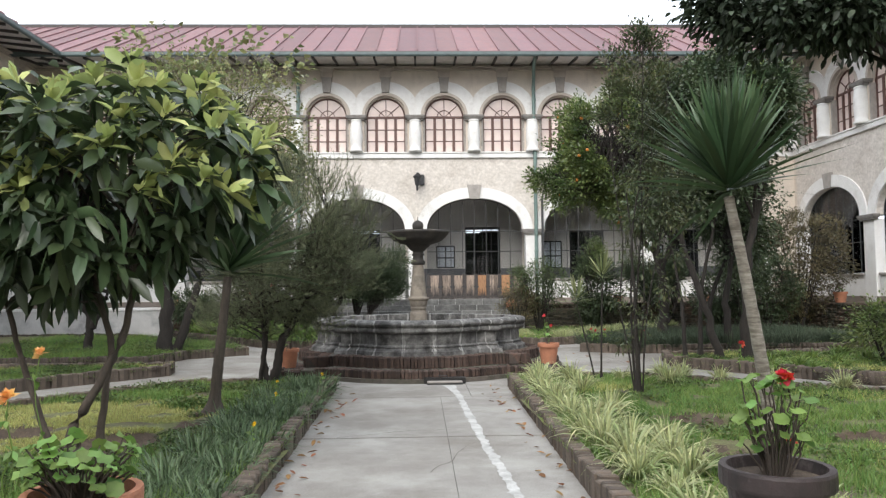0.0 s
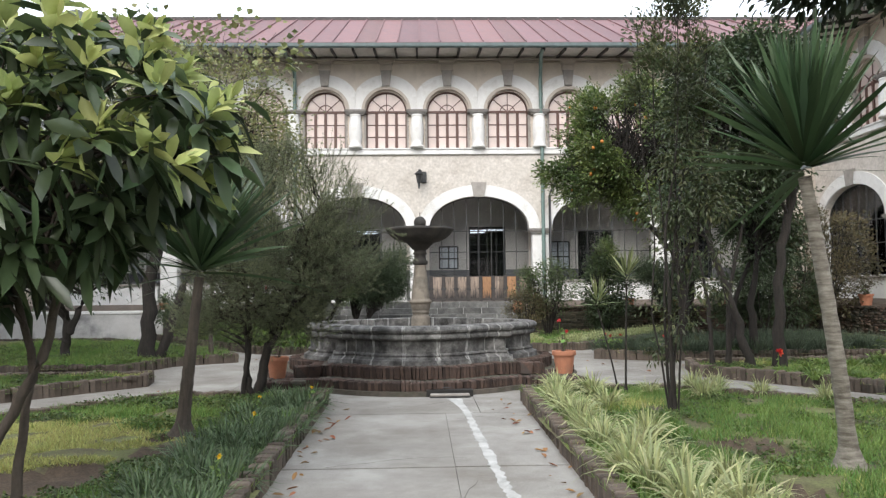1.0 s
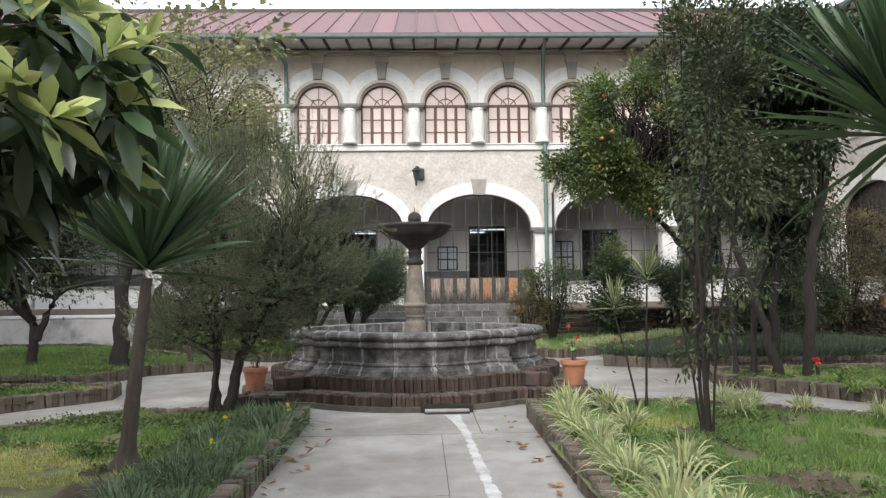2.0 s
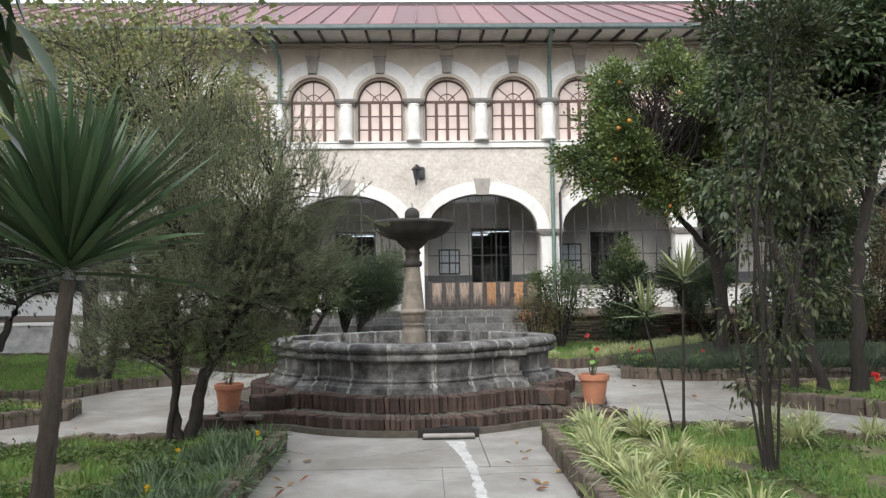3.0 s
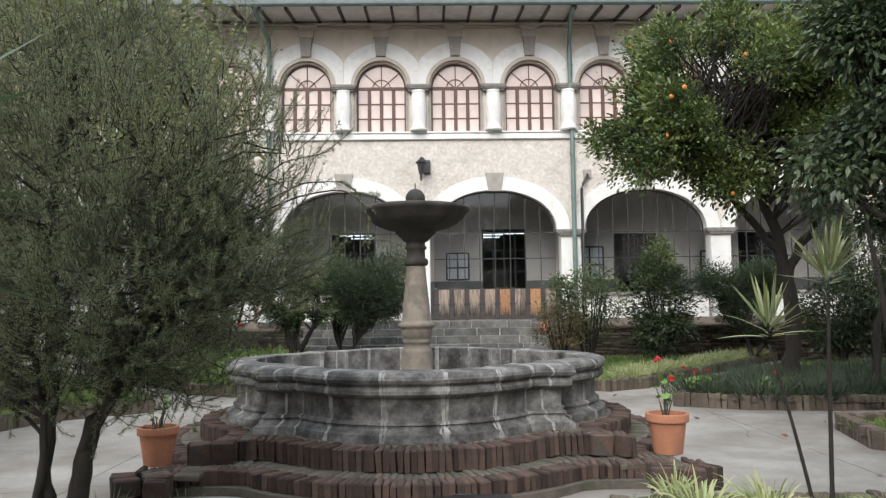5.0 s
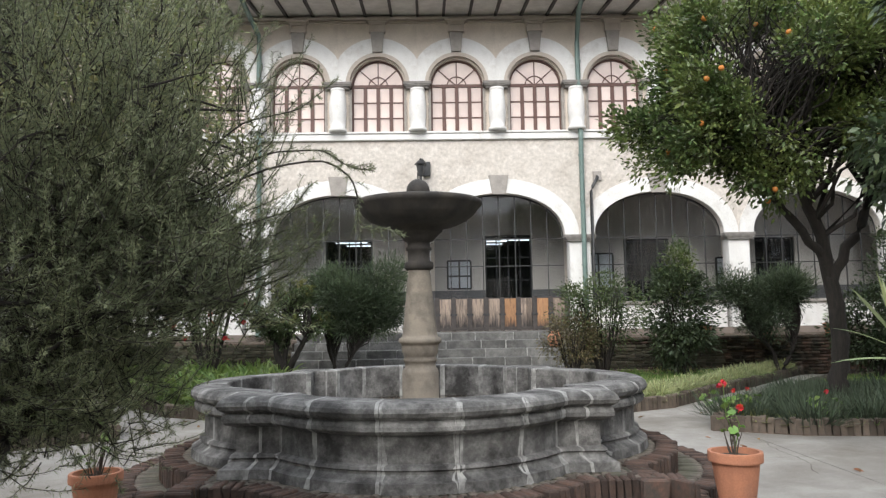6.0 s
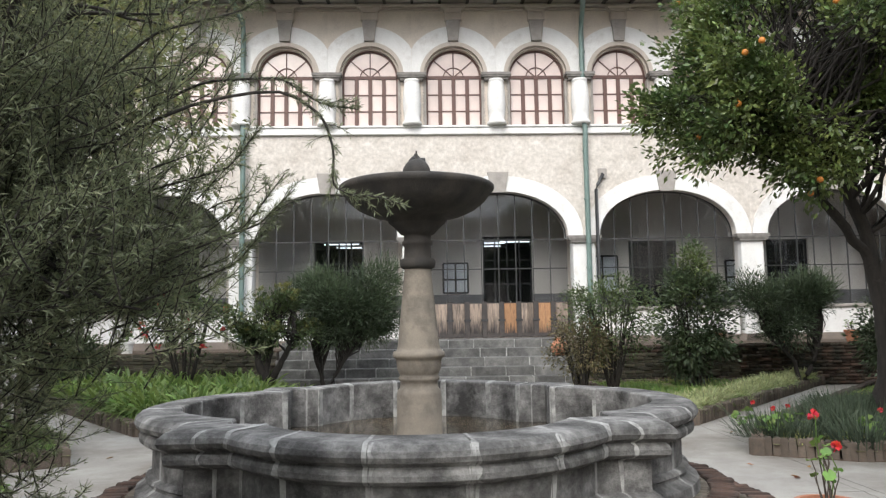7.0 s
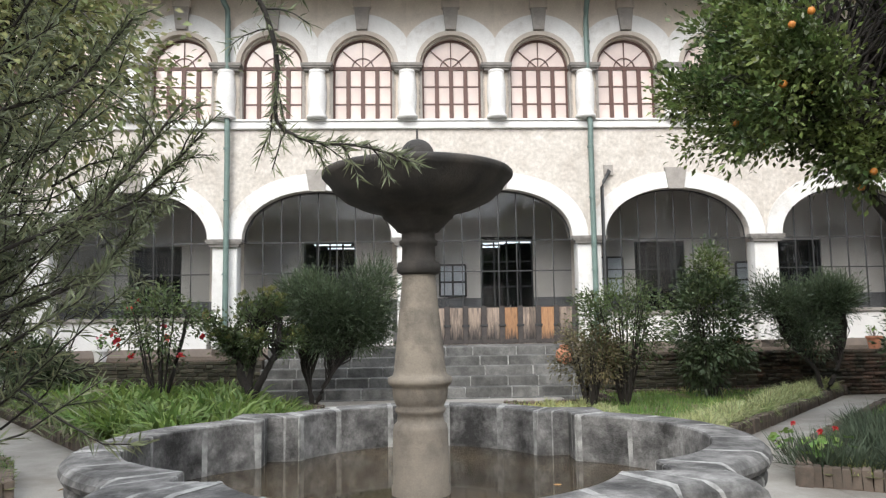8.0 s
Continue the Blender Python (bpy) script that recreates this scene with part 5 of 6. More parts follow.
# thin many-stemmed tree beside the walk
srg = random.Random(44)
make_tree("slender_tree", "slender many-stemmed young tree with sparse dark leaves", "tree", 4,
          [([(3.17 + a, 8.2 + b, Z0), (3.17 + 1.8 * a + srg.uniform(-.05, .05), 8.2 + 2 * b, 0.7), (3.18 + 3 * a + srg.uniform(-.1, .1), 8.2 + 4 * b, 1.4), (3.2 + 5 * a + srg.uniform(-.14, .14), 8.2 + 6 * b, 2.3), (3.25 + 7 * a, 8.2 + 8 * b, 3.4), (3.3 + 8 * a, 8.22 + 9 * b, 4.9)], r, 0.006)
           for a, b, r in ((-0.03, 0.01, 0.022), (0.0, -0.02, 0.03), (0.03, 0.01, 0.02), (0.015, 0.03, 0.016), (0.05, -0.01, 0.014), (-0.05, 0.02, 0.014))],
          lumpy(206, [(3.3, 8.25, 4.4, 0.62, 0.55, 1.2, 190), (3.5, 8.3, 3.0, 0.75, 0.6, 0.95, 90)], 70, 0.2) + [(3.4, 8.3, 1.9, 0.5, 0.5, 0.7, 26), (3.1, 8.3, 1.3, 0.4, 0.4, 0.5, 10)], 30, 0.075, (0.068, 0.42), FINELEAF, DARKBARK, 0.2, hollow=0.15, twig=0.006, fork=0.25, young=(BIRCHLEAF, 0.3, 6, 0.05))
# pale-leaved tree behind
make_tree("birch_like_tree", "two-stemmed tree with small yellowing leaves and bare twig ends", "tree", 5,
          [([(-6.15, 16.3, Z0), (-6.15, 16.3, 1.6), (-5.9, 16.3, 3.2), (-5.3, 16.3, 5.2)], 0.19, 0.06), ([(-5.95, 16.4, Z0), (-5.5, 16.4, 1.5), (-4.9, 16.4, 3.0), (-4.3, 16.3, 5.0)], 0.12, 0.05)],
          [(-5.0, 16.2, 5.4, 2.5, 1.8, 2.0, 180), (-3.7, 16.2, 4.6, 1.3, 1.2, 1.3, 60), (-6.6, 16.2, 5.6, 1.8, 1.4, 1.9, 60)], 70, 0.24, (0.10, 0.55), BIRCHLEAF, DARKBARK, 0.3, hollow=0.2, twig=0.011)
make_tree("sapling", "thin leggy sapling with a few large leaves against the sky", "tree", 15,
          [([(-5.0, 17.3, Z0), (-5.0, 17.3, 2.5), (-4.9, 17.3, 5.0), (-4.8, 17.2, 6.6)], 0.05, 0.02), ([(-5.0, 17.3, 3.5), (-5.9, 17.2, 5.5), (-6.5, 17.2, 7.0)], 0.03, 0.015)],
          [(-4.3, 17.2, 7.7, 1.6, 0.6, 0.7, 22), (-6.6, 17.2, 7.9, 1.5, 0.6, 0.7, 22)], 8, 0.18, (0.22, 0.75), BIRCHLEAF, BARK, 0.3, hollow=0.1, twig=0.012)
make_tree("dark_tree", "dark bushy tree with forked low trunk", "tree", 6,
          [([(-8.3, 16.8, Z0), (-8.2, 16.8, 0.9), (-8.6, 16.8, 2.2)], 0.12, 0.05), ([(-8.25, 16.8, 0.6), (-7.8, 16.8, 1.6), (-7.6, 16.8, 2.4)], 0.09, 0.04)],
          [(-8.2, 16.8, 3.1, 1.7, 1.5, 1.5, 140), (-10.5, 16.0, 3.6, 2.0, 1.6, 2.0, 110)], 55, 0.2, (0.10, 0.4), DARKLEAF, DARKBARK, 0.2, twig=0.02)
make_tree("dark_tree", "dense dark tree shading the side bed", "tree", 17,
          [([(8.0, 16.6, Z0), (7.95, 16.6, 1.3), (8.2, 16.7, 2.8)], 0.11, 0.05), ([(7.6, 17.0, Z0), (7.7, 17.0, 1.4), (8.4, 17.0, 2.9)], 0.07, 0.04)],
          lumpy(203, [(8.5, 17.0, 3.5, 1.0, 1.0, 1.5, 150)], 30, 0.42), 60, 0.15, (0.11, 0.45), DARKLEAF, DARKBARK, 0.25, up=0.1, out=0.35, twig=0.014, hollow=0.3)
make_tree("dark_tree", "dark bushy tree beyond the loquat", "tree", 16,
          [([(-7.4, 10.9, Z0), (-7.3, 10.9, 1.2), (-7.2, 10.9, 2.4)], 0.10, 0.05)],
          [(-7.3, 10.9, 3.4, 1.7, 1.4, 1.6, 150)], 55, 0.2, (0.10, 0.4), DARKLEAF, DARKBARK, 0.2, twig=0.02)


def needle_shrub(name, label, seed, trunks, blobs, special, mat, bark, twigs=13, needles=105, tl=0.36, nl=0.034, group="", out=0.5, up=0.85):
    """A feathery shrub: limbs, upswept twigs, and needles all along the twigs."""
    rng = np.random.default_rng(seed)
    t = thing(name, label, "shrub", group)
    paths, anchors = [], []
    for pts, r0, r1 in trunks:
        pts = np.array(pts, float)
        s = np.linspace(0, len(pts) - 1, 4 * len(pts))
        p = np.stack([np.interp(s, range(len(pts)), pts[:, i]) for i in range(3)], 1)
        p[1:-1] = (p[:-2] + 2 * p[1:-1] + p[2:]) / 4
        p[1:] += rng.normal(0, r0 * 0.15, (len(p) - 1, 3))
        rad = np.linspace(r0, r1, len(p))
        paths.append((p, rad))
        anchors += [(p[i], rad[i]) for i in range(len(p) // 3, len(p))]
    v, f = tubes(paths, 8)
    part("trunk", arrays("trunk", v, [f], bark, True), None, t)
    C = ellipsoid_points(rng, blobs, 0.35)
    A = np.array([a for a, _ in anchors])
    mid = C.mean(0)
    lp, tw, short = [], [], []
    for c in C:
        i = np.argmin(np.linalg.norm(A - c, axis=1) * rng.uniform(0.7, 1.3, len(A)))
        lp.append(limb(rng, A[i], c, min(0.022, anchors[i][1] * 0.6), 0.004))
        for _ in range(twigs):
            d = unit(unit(c - mid) * out + np.array([0, 0, up]) + rng.normal(0, 0.42, 3))
            a = c + rng.normal(0, 0.10, 3)
            tw.append(limb(rng, a, a + d * tl * rng.uniform(0.5, 1.3), 0.0035, 0.001, -0.10, 4, 0.03))
    for pts, r0 in special:
        pts = np.array(pts, float)
        s = np.linspace(0, len(pts) - 1, 28)
        p = np.stack([np.interp(s, range(len(pts)), pts[:, i]) for i in range(3)], 1)
        p[1:-1] = (p[:-2] + 2 * p[1:-1] + p[2:]) / 4
        lp.append((p, np.linspace(r0, 0.002, 28)))
        way = unit(np.gradient(p, axis=0))
        for q in range(4, 26):
            d = unit(way[q] + rng.normal(0, 0.55, 3))
            tw.append(limb(rng, p[q], p[q] + d * rng.uniform(0.03, 0.10), 0.002, 0.001, 0.1, 4, 0.02))
            short.append(len(tw) - 1)
        tw.append((p[8:], np.linspace(0.003, 0.0015, 20)))
        short.append(-len(tw))
    v, f = tubes(lp, 5)
    part("branchwork", arrays("branchwork", v, [f], bark, True), None, t)["kind"] = "stuff"
    tv, tf = tubes(tw, 3)
    P, W, S = [], [], []
    for j, (p, _) in enumerate(tw):
        k = 34 if j in short else 260 if -j - 1 in short else needles
        S.append(np.full(k, 0.75 if k != needles else 1.0))
        s = rng.uniform(0.05, 1, k) * (len(p) - 1)
        i = np.minimum(s.astype(int), len(p) - 2)
        w = (s - i)[:, None]
        P.append(p[i] * (1 - w) + p[i + 1] * w)
        d = unit(p[i + 1] - p[i])
        W.append(d * 0.75 + unit(rng.normal(size=(k, 3))) * 0.8)
    P, W = np.concatenate(P), np.concatenate(W)
    L = nl * rng.uniform(0.6, 1.3, len(P)) * np.concatenate(S)
    part("foliage", joined("foliage", [(tv, [tf], 1), (*leaves(rng, P, W, L, L * 0.075 + 0.001, 0.05, 0.1, 0), 0)], [mat, DARKBARK]), None, t)["kind"] = "stuff"
    return t


needle_shrub("feathery_shrub", "large feathery grey-green shrub with twisted dark stems", 31,
             [([(-2.30, 10.1, Z0), (-2.2, 10.1, 0.5), (-2.15, 10.15, 0.95), (-1.8, 10.2, 1.5), (-1.5, 10.3, 2.3), (-1.4, 10.3, 3.0)], 0.085, 0.02),
              ([(-2.37, 10.05, Z0), (-2.44, 10.05, 0.55), (-2.38, 10.05, 1.1), (-2.5, 10.1, 2.1), (-2.4, 10.1, 3.0)], 0.055, 0.018),
              ([(-2.50, 10.0, Z0), (-2.42, 10.0, 0.6), (-2.45, 10.0, 1.2), (-2.75, 10.0, 2.3)], 0.038, 0.013),
              ([(-2.2, 10.1, 0.7), (-1.9, 10.0, 1.2), (-1.6, 9.9, 1.9), (-1.5, 9.8, 2.6)], 0.045, 0.015)],
             [(-2.15, 10.1, 1.9, 1.05, 0.85, 0.8, 140), (-1.85, 10.05, 2.8, 1.15, 0.8, 0.95, 92), (-1.25, 10.2, 2.05, 0.55, 0.55, 0.5, 50), (-2.7, 10.0, 3.0, 0.9, 0.8, 1.0, 30), (-1.75, 10.3, 1.3, 0.55, 0.5, 0.32, 34), (-2.8, 10.1, 1.35, 0.6, 0.5, 0.38, 34)],
             [([(-1.4, 10.3, 2.2), (-0.75, 10.15, 2.5), (-0.38, 10.1, 2.55), (-0.23, 10.1, 2.45), (-0.19, 10.08, 2.32), (-0.20, 10.07, 2.20), (-0.13, 10.06, 2.165), (-0.04, 10.05, 2.16), (0.05, 10.05, 2.125)], 0.007),
              ([(-1.3, 10.3, 2.3), (-0.7, 10.25, 2.62), (-0.4, 10.2, 2.62), (-0.25, 10.2, 2.52), (-0.12, 10.2, 2.50)], 0.006),
              ([(-1.3, 10.3, 1.8), (-0.8, 10.15, 1.95), (-0.5, 10.1, 2.06), (-0.36, 10.1, 2.25)], 0.006),
              ([(-1.3, 10.3, 1.8), (-0.75, 10.2, 2.0), (-0.46, 10.15, 2.08), (-0.33, 10.12, 2.20)], 0.006),
              ([(-1.3, 10.3, 1.7), (-0.8, 10.2, 1.85), (-0.55, 10.2, 1.95), (-0.40, 10.2, 2.12)], 0.006),
              ([(-1.3, 10.2, 2.4), (-0.8, 10.1, 2.75), (-0.5, 10.05, 2.80), (-0.3, 10.1, 2.98)], 0.006),
              ([(-1.3, 10.2, 2.0), (-0.8, 10.1, 2.2), (-0.55, 10.1, 2.27), (-0.45, 10.1, 2.40)], 0.006)], NEEDLE, DARKBARK)
for lab, sd, tr, bl in (
        ("rounded grey-green rosemary bush on dark stems", 32, [([(-2.05, 24.3, Z0), (-2.1, 24.3, 0.6), (-2.3, 24.3, 1.1)], 0.06, 0.03), ([(-2.0, 24.3, Z0), (-1.8, 24.3, 0.6), (-1.4, 24.3, 1.2)], 0.06, 0.03)],
         [(-1.55, 24.3, 2.1, 1.2, 0.9, 1.1, 170), (-1.2, 24.2, 1.6, 0.85, 0.6, 0.7, 50), (-0.9, 24.2, 2.6, 0.6, 0.5, 0.7, 30)]),
        ("wide flat-topped grey-green bush on crooked stems", 33, [([(9.1, 25.1, Z0), (9.0, 25.1, 0.7), (8.4, 25.1, 1.3)], 0.06, 0.03), ([(9.2, 25.1, Z0), (9.5, 25.1, 0.7), (9.7, 25.1, 1.3)], 0.06, 0.03)],
         [(8.9, 25.1, 2.05, 1.45, 0.9, 0.7, 170)])):
    make_tree("rosemary_bush", lab, "shrub", sd, tr, lumpy(sd + 200, bl, 16, 0.42), 150, 0.17, (0.13, 0.14), ROSEMARY, DARKBARK, 0.1, "back shrubs", up=0.5, out=0.3, twig=0.009, fork=0.4, hollow=0.3, segs=0)


def bush(label, seed, x, y, h, r, per, leaf, mat, stems=5, group="back shrubs", flower=None, z=Z0, low=0.35, count=70, name="shrub", hollow=0.3):
    rg = random.Random(seed)
    tr = []
    for i in range(stems):
        a = 2 * math.pi * i / stems + rg.uniform(-0.4, 0.4)
        tr.append(([(x + 0.06 * math.cos(a), y + 0.06 * math.sin(a), z), (x + 0.3 * r * math.cos(a), y + 0.3 * r * math.sin(a), z + 0.35 * h),
                    (x + 0.55 * r * math.cos(a), y + 0.5 * r * math.sin(a), z + 0.75 * h)], 0.03, 0.01))
    t = make_tree(name, label, "shrub", seed, tr, [(x, y, z + h * (1 + low) / 2, r, r * 0.85, h * (1 - low) / 2, count)], per, 0.11, leaf, mat, DARKBARK, 0.2, group, twig=0.009, fork=0.3, hollow=hollow)
    if flower:
        rng = np.random.default_rng(seed + 500)
        fmat, cnt, size = flower
        for c in ellipsoid_points(rng, [(x, y - 0.1, z + h * (1 + low) / 2, r, r * 0.85, h * (1 - low) / 2, cnt)], 0.97):
            d = unit(rng.normal(size=(9, 3)) * 0.6 + np.array([0, -0.5, 0.5]))
            v, f = leaves(rng, np.repeat(c[None], 9, 0), d, size, size * 0.8, 0.1, 0.3, 2)
            part("flower", arrays("flower", v, f, fmat), None, t)
    return t


bush("hibiscus shrub with red flowers, open and leggy", 41, -5.1, 24.2, 2.6, 1.0, 36, (0.095, 0.5), SHRUBLEAF, 13, flower=(RED, 10, 0.12), low=0.4, count=85)
make_tree("shrub", "clipped yellow-green shrub on a gnarled dark trunk", "shrub", 42,
          [([(-3.2, 23.5, Z0), (-3.15, 23.5, 0.5), (-3.35, 23.5, 1.0), (-3.5, 23.5, 1.5)], 0.13, 0.05), ([(-3.15, 23.5, 0.4), (-2.85, 23.45, 0.9), (-2.55, 23.4, 1.5)], 0.09, 0.04), ([(-3.17, 23.5, 0.6), (-3.1, 23.6, 1.2), (-3.05, 23.6, 1.7)], 0.07, 0.03)],
          lumpy(204, [(-3.0, 23.5, 1.85, 1.05, 0.8, 0.75, 170), (-3.5, 23.4, 1.4, 0.5, 0.5, 0.45, 30)], 44, 0.26), 40, 0.075, (0.08, 0.45), SHRUBLEAF, DARKBARK, 0.1, "back shrubs", twig=0.014, fork=0.35, hollow=0.3, young=(TOPIARY, 1.0, 22, 0.075))
bush("open shrub of many thin upright stems", 43, 4.3, 23.8, 2.6, 1.0, 54, (0.085, 0.45), SHRUBLEAF, 17, low=0.3, count=110)
bush("low reddish-brown twiggy shrub", 44, 3.5, 23.4, 1.6, 0.7, 48, (0.075, 0.45), TWIGLEAF, 15, low=0.25, count=70)
bush("dense dark evergreen shrub with upright top", 45, 6.5, 24.8, 2.7, 0.95, 75, (0.12, 0.42), DARKLEAF, 3, low=0.12, count=110)
bush("dense dark evergreen shrub with upright top", 46, 6.5, 24.8, 3.4, 0.35, 60, (0.11, 0.42), ORANGELEAF, 2, low=0.6, count=24)
bush("dark shrub against the side range", 47, 11.0, 22.5, 3.6, 0.9, 60, (0.10, 0.42), DARKLEAF, 5, low=0.15, count=70)
bush("tall twiggy shrub of many thin stems against the side range", 48, 13.7, 24.0, 4.3, 1.8, 60, (0.10, 0.42), TWIGLEAF, 19, low=0.1, count=300)
bush("dark shrub in front of the retaining wall", 55, 10.6, 23.3, 2.1, 1.0, 70, (0.11, 0.42), DARKLEAF, 6, low=0.1, count=90)
bush("dark shrub in front of the retaining wall", 56, 12.0, 23.0, 2.6, 1.1, 70, (0.11, 0.42), DARKLEAF, 6, low=0.1, count=100)
bush("dark shrub beside the terrace wall", 49, -8.2, 25.2, 1.5, 0.9, 70, (0.12, 0.42), DARKLEAF, 4, low=0.2, count=60)
bush("leafy shrub under the side trees", 50, 9.3, 12.2, 1.2, 0.7, 50, (0.10, 0.42), ORANGELEAF, 5, low=0.1, count=60)


def yucca(label, seed, x, y, top, n, length, width, lean=(0.0, 0.0), r=0.085, skirt=0.5, bark=None):
    rng = np.random.default_rng(seed)
    t = thing("yucca", label, "yucca", "yuccas")
    h = top - Z0
    pts = np.array([(x + lean[0] * f ** 1.15, y + lean[1] * f, Z0 + h * f) for f in np.linspace(0, 1, 26)])
    rad = r * (1.25 - 0.45 * np.linspace(0, 1, 26)) * (1 + 0.05 * np.sin(np.arange(26) * 2.6))
    rad[0] *= 2.1
    rad[1] *= 1.5
    rad[2] *= 1.2
    v, f = tubes([(pts, rad)], 12)
    part("trunk", arrays("trunk", v, [f], bark or (PALMBARK if r > 0.03 else DARKBARK), True), None, t)
    tip = pts[-1]
    ang = rng.uniform(0, 2 * np.pi, n)
    el = skirt + (1.5 - skirt) * rng.random(n) ** 0.7
    el[: n // 6] = rng.uniform(min(0.15, skirt - 0.05), skirt, n // 6)
    el[: n // 50] = rng.uniform(-0.4, 0.2, n // 50)
    W = np.stack([np.cos(ang) * np.cos(el), np.sin(ang) * np.cos(el), np.sin(el)], 1)
    P = tip + np.stack([np.cos(ang) * 0.04, np.sin(ang) * 0.04, (el + 0.4) * 0.12], 1)
    L = length * rng.uniform(0.75, 1.1, n)
    part("crown", joined("crown", [(*blades(rng, P, W, L, width, rng.uniform(0.01, 0.2, n), 5), 0)], [PALMLEAF if r > 0.03 else YOUNGBLADE]), None, t)["kind"] = "stuff"


yucca("yucca palm with ringed grey trunk and stiff blades", 51, 3.70, 5.4, 2.5, 300, 1.04, 0.06, (-0.66, -0.7), 0.058, 0.62)
yucca("yucca palm with leaning brown trunk", 52, -2.50, 7.4, 1.85, 330, 1.36, 0.066, (0.17, 0.0), 0.062, 0.74, BARK)
yucca("young yucca on a thin dark stem", 53, 3.12, 10.15, 1.75, 46, 0.42, 0.024, (0.05, 0.0), 0.014, 0.5)
yucca("young yucca on a thin dark stem", 54, 3.02, 10.2, 1.38, 36, 0.38, 0.022, (-0.28, 0.0), 0.012, 0.1)


# ---- low planting ----
def tuft_mesh(seed, n, length, width, spread, mat, rise=(0.5, 1.4), droop=(0.3, 0.9), segs=4, name="tuft"):
    rng = np.random.default_rng(seed)
    ang = rng.uniform(0, 2 * np.pi, n)
    el = rng.uniform(*rise, n)
    W = np.stack([np.cos(ang) * np.cos(el), np.sin(ang) * np.cos(el), np.sin(el)], 1)
    P = np.stack([np.cos(ang) * spread * rng.random(n), np.sin(ang) * spread * rng.random(n), np.zeros(n)], 1)
    L = length * rng.uniform(0.6, 1.15, n)
    v, f = blades(rng, P, W, L, width, rng.uniform(*droop, n), segs)
    v[:, 2] = np.maximum(v[:, 2], -0.02)
    return arrays(name, v, f, mat)


def tufts(name, label, category, group, meshes, places, seed, z=BEDTOP - 0.02, size=(0.8, 1.25)):
    rg = random.Random(seed)
    for x, y, s in places:
        k = s * rg.uniform(*size)
        ob = part(name, rg.choice(meshes), m=pose(x, y, z, 0, 0, rg.uniform(0, 360)) @ Matrix.Diagonal((k, k, k, 1)))
        tagged(ob, label, category, group)


SP = [tuft_mesh(60 + i, 130, 0.56, 0.017, 0.07, SPIDER, (0.7, 1.5), (0.35, 0.85), 5, "spider_plant") for i in range(4)]
CA = [tuft_mesh(70 + i, 190, 0.25, 0.012, 0.19, CARNATION, (0.15, 1.45), (0.1, 0.9), 3, "carnation_tuft") for i in range(6)]
ST = [tuft_mesh(80 + i, 70, 0.58, 0.032, 0.09, STRAP, (0.7, 1.45), (0.35, 0.8), 5, "strap_plant") for i in range(4)]
LV = [tuft_mesh(90 + i, 360, 0.29, 0.009, 0.27, LAVENDER, (0.25, 1.45), (0.0, 0.25), 3, "lavender") for i in range(4)]
rg = random.Random(9)


def edge_x_right(y):
    return 1.28 + (y + 6.0) * 0.0193


def edge_x_left(y):
    return -0.98 - (y + 6.0) * 0.0196


places = []
for y in np.arange(0.6, 10.5, 0.52):
    places.append((edge_x_right(y) + rg.uniform(0.30, 0.5), y + rg.uniform(-0.1, 0.1), 1.0))
    if rg.random() < 0.5 and y > 1.5:
        places.append((edge_x_right(y) + rg.uniform(0.7, 1.0), y + rg.uniform(-0.15, 0.15), 0.95))
for x, y in ((2.2, 10.2), (2.6, 10.0), (4.15, 10.2), (4.4, 9.9), (4.9, 9.6), (5.5, 9.0), (6.2, 8.4), (3.4, 9.9), (6.9, 8.0), (4.0, 9.4), (2.45, 1.2), (2.6, 0.4), (2.9, 1.9), (2.3, 2.2), (3.1, 0.9), (2.7, 2.6)):
    places.append((x, y, 0.95))
tufts("spider_plant", "arching cream and green striped spider plant in soil", "plant", "spider plants", SP, places, 1)
places = []
for y in np.arange(-0.5, 10.3, 0.24):
    for q in range(3):
        if rg.random() < 0.85:
            places.append((edge_x_left(y) - 0.25 - q * 0.25 + rg.uniform(-0.1, 0.1), y + rg.uniform(-0.12, 0.12), 1.0))
tufts("carnation_tuft", "blue-green tuft of carnation leaves along the kerb", "plant", "carnation tufts", CA, places, 2, size=(0.6, 1.4))
places = []
for i in range(170):
    y = rg.uniform(19.6, 25.8)
    x0 = -1.95 if y < 24.2 else -3.8
    x1 = -4.4 - (y - 19.7) * 0.78
    x = rg.uniform(x1 + 0.3, x0 - 0.2)
    if y > 19.9 or x > -4:
        places.append((x, y, 1.6 if x < -2.8 else 1.1))
tufts("strap_plant", "bright green arching strap leaves in a bed", "plant", "strap-leaved plants", ST, places, 3)
places = []
for i in range(120):
    f = rg.random()
    places.append((4.6 + 5.5 * f - rg.uniform(0.15, 0.75), 19.75 + 6.2 * f + rg.uniform(0.0, 0.3), 0.85))
for i in range(26):
    places.append((rg.uniform(2.1, 3.6), rg.uniform(19.9, 24.0), 0.6))
tufts("spider_plant", "low striped spider plant edging the far bed", "plant", "spider plants", SP, places, 4)
places = []
for i in range(120):
    x, y = rg.uniform(4.7, 11.5), rg.uniform(16.5, 20.5)
    if y < 17.0 + (x - 4.3) * 1.05 and (x > 5.4 or y > 17.0):
        places.append((x, y, 1.45))
tufts("lavender", "grey-green lavender clump in the side bed", "plant", "lavender clumps", LV, places, 5)
places = [(rg.uniform(6.0, 12.5), rg.uniform(10.4, 14.3), 0.8) for _ in range(26)] + [(rg.uniform(-11, -5.4), rg.uniform(15.0, 16.8), 0.7) for _ in range(24)]
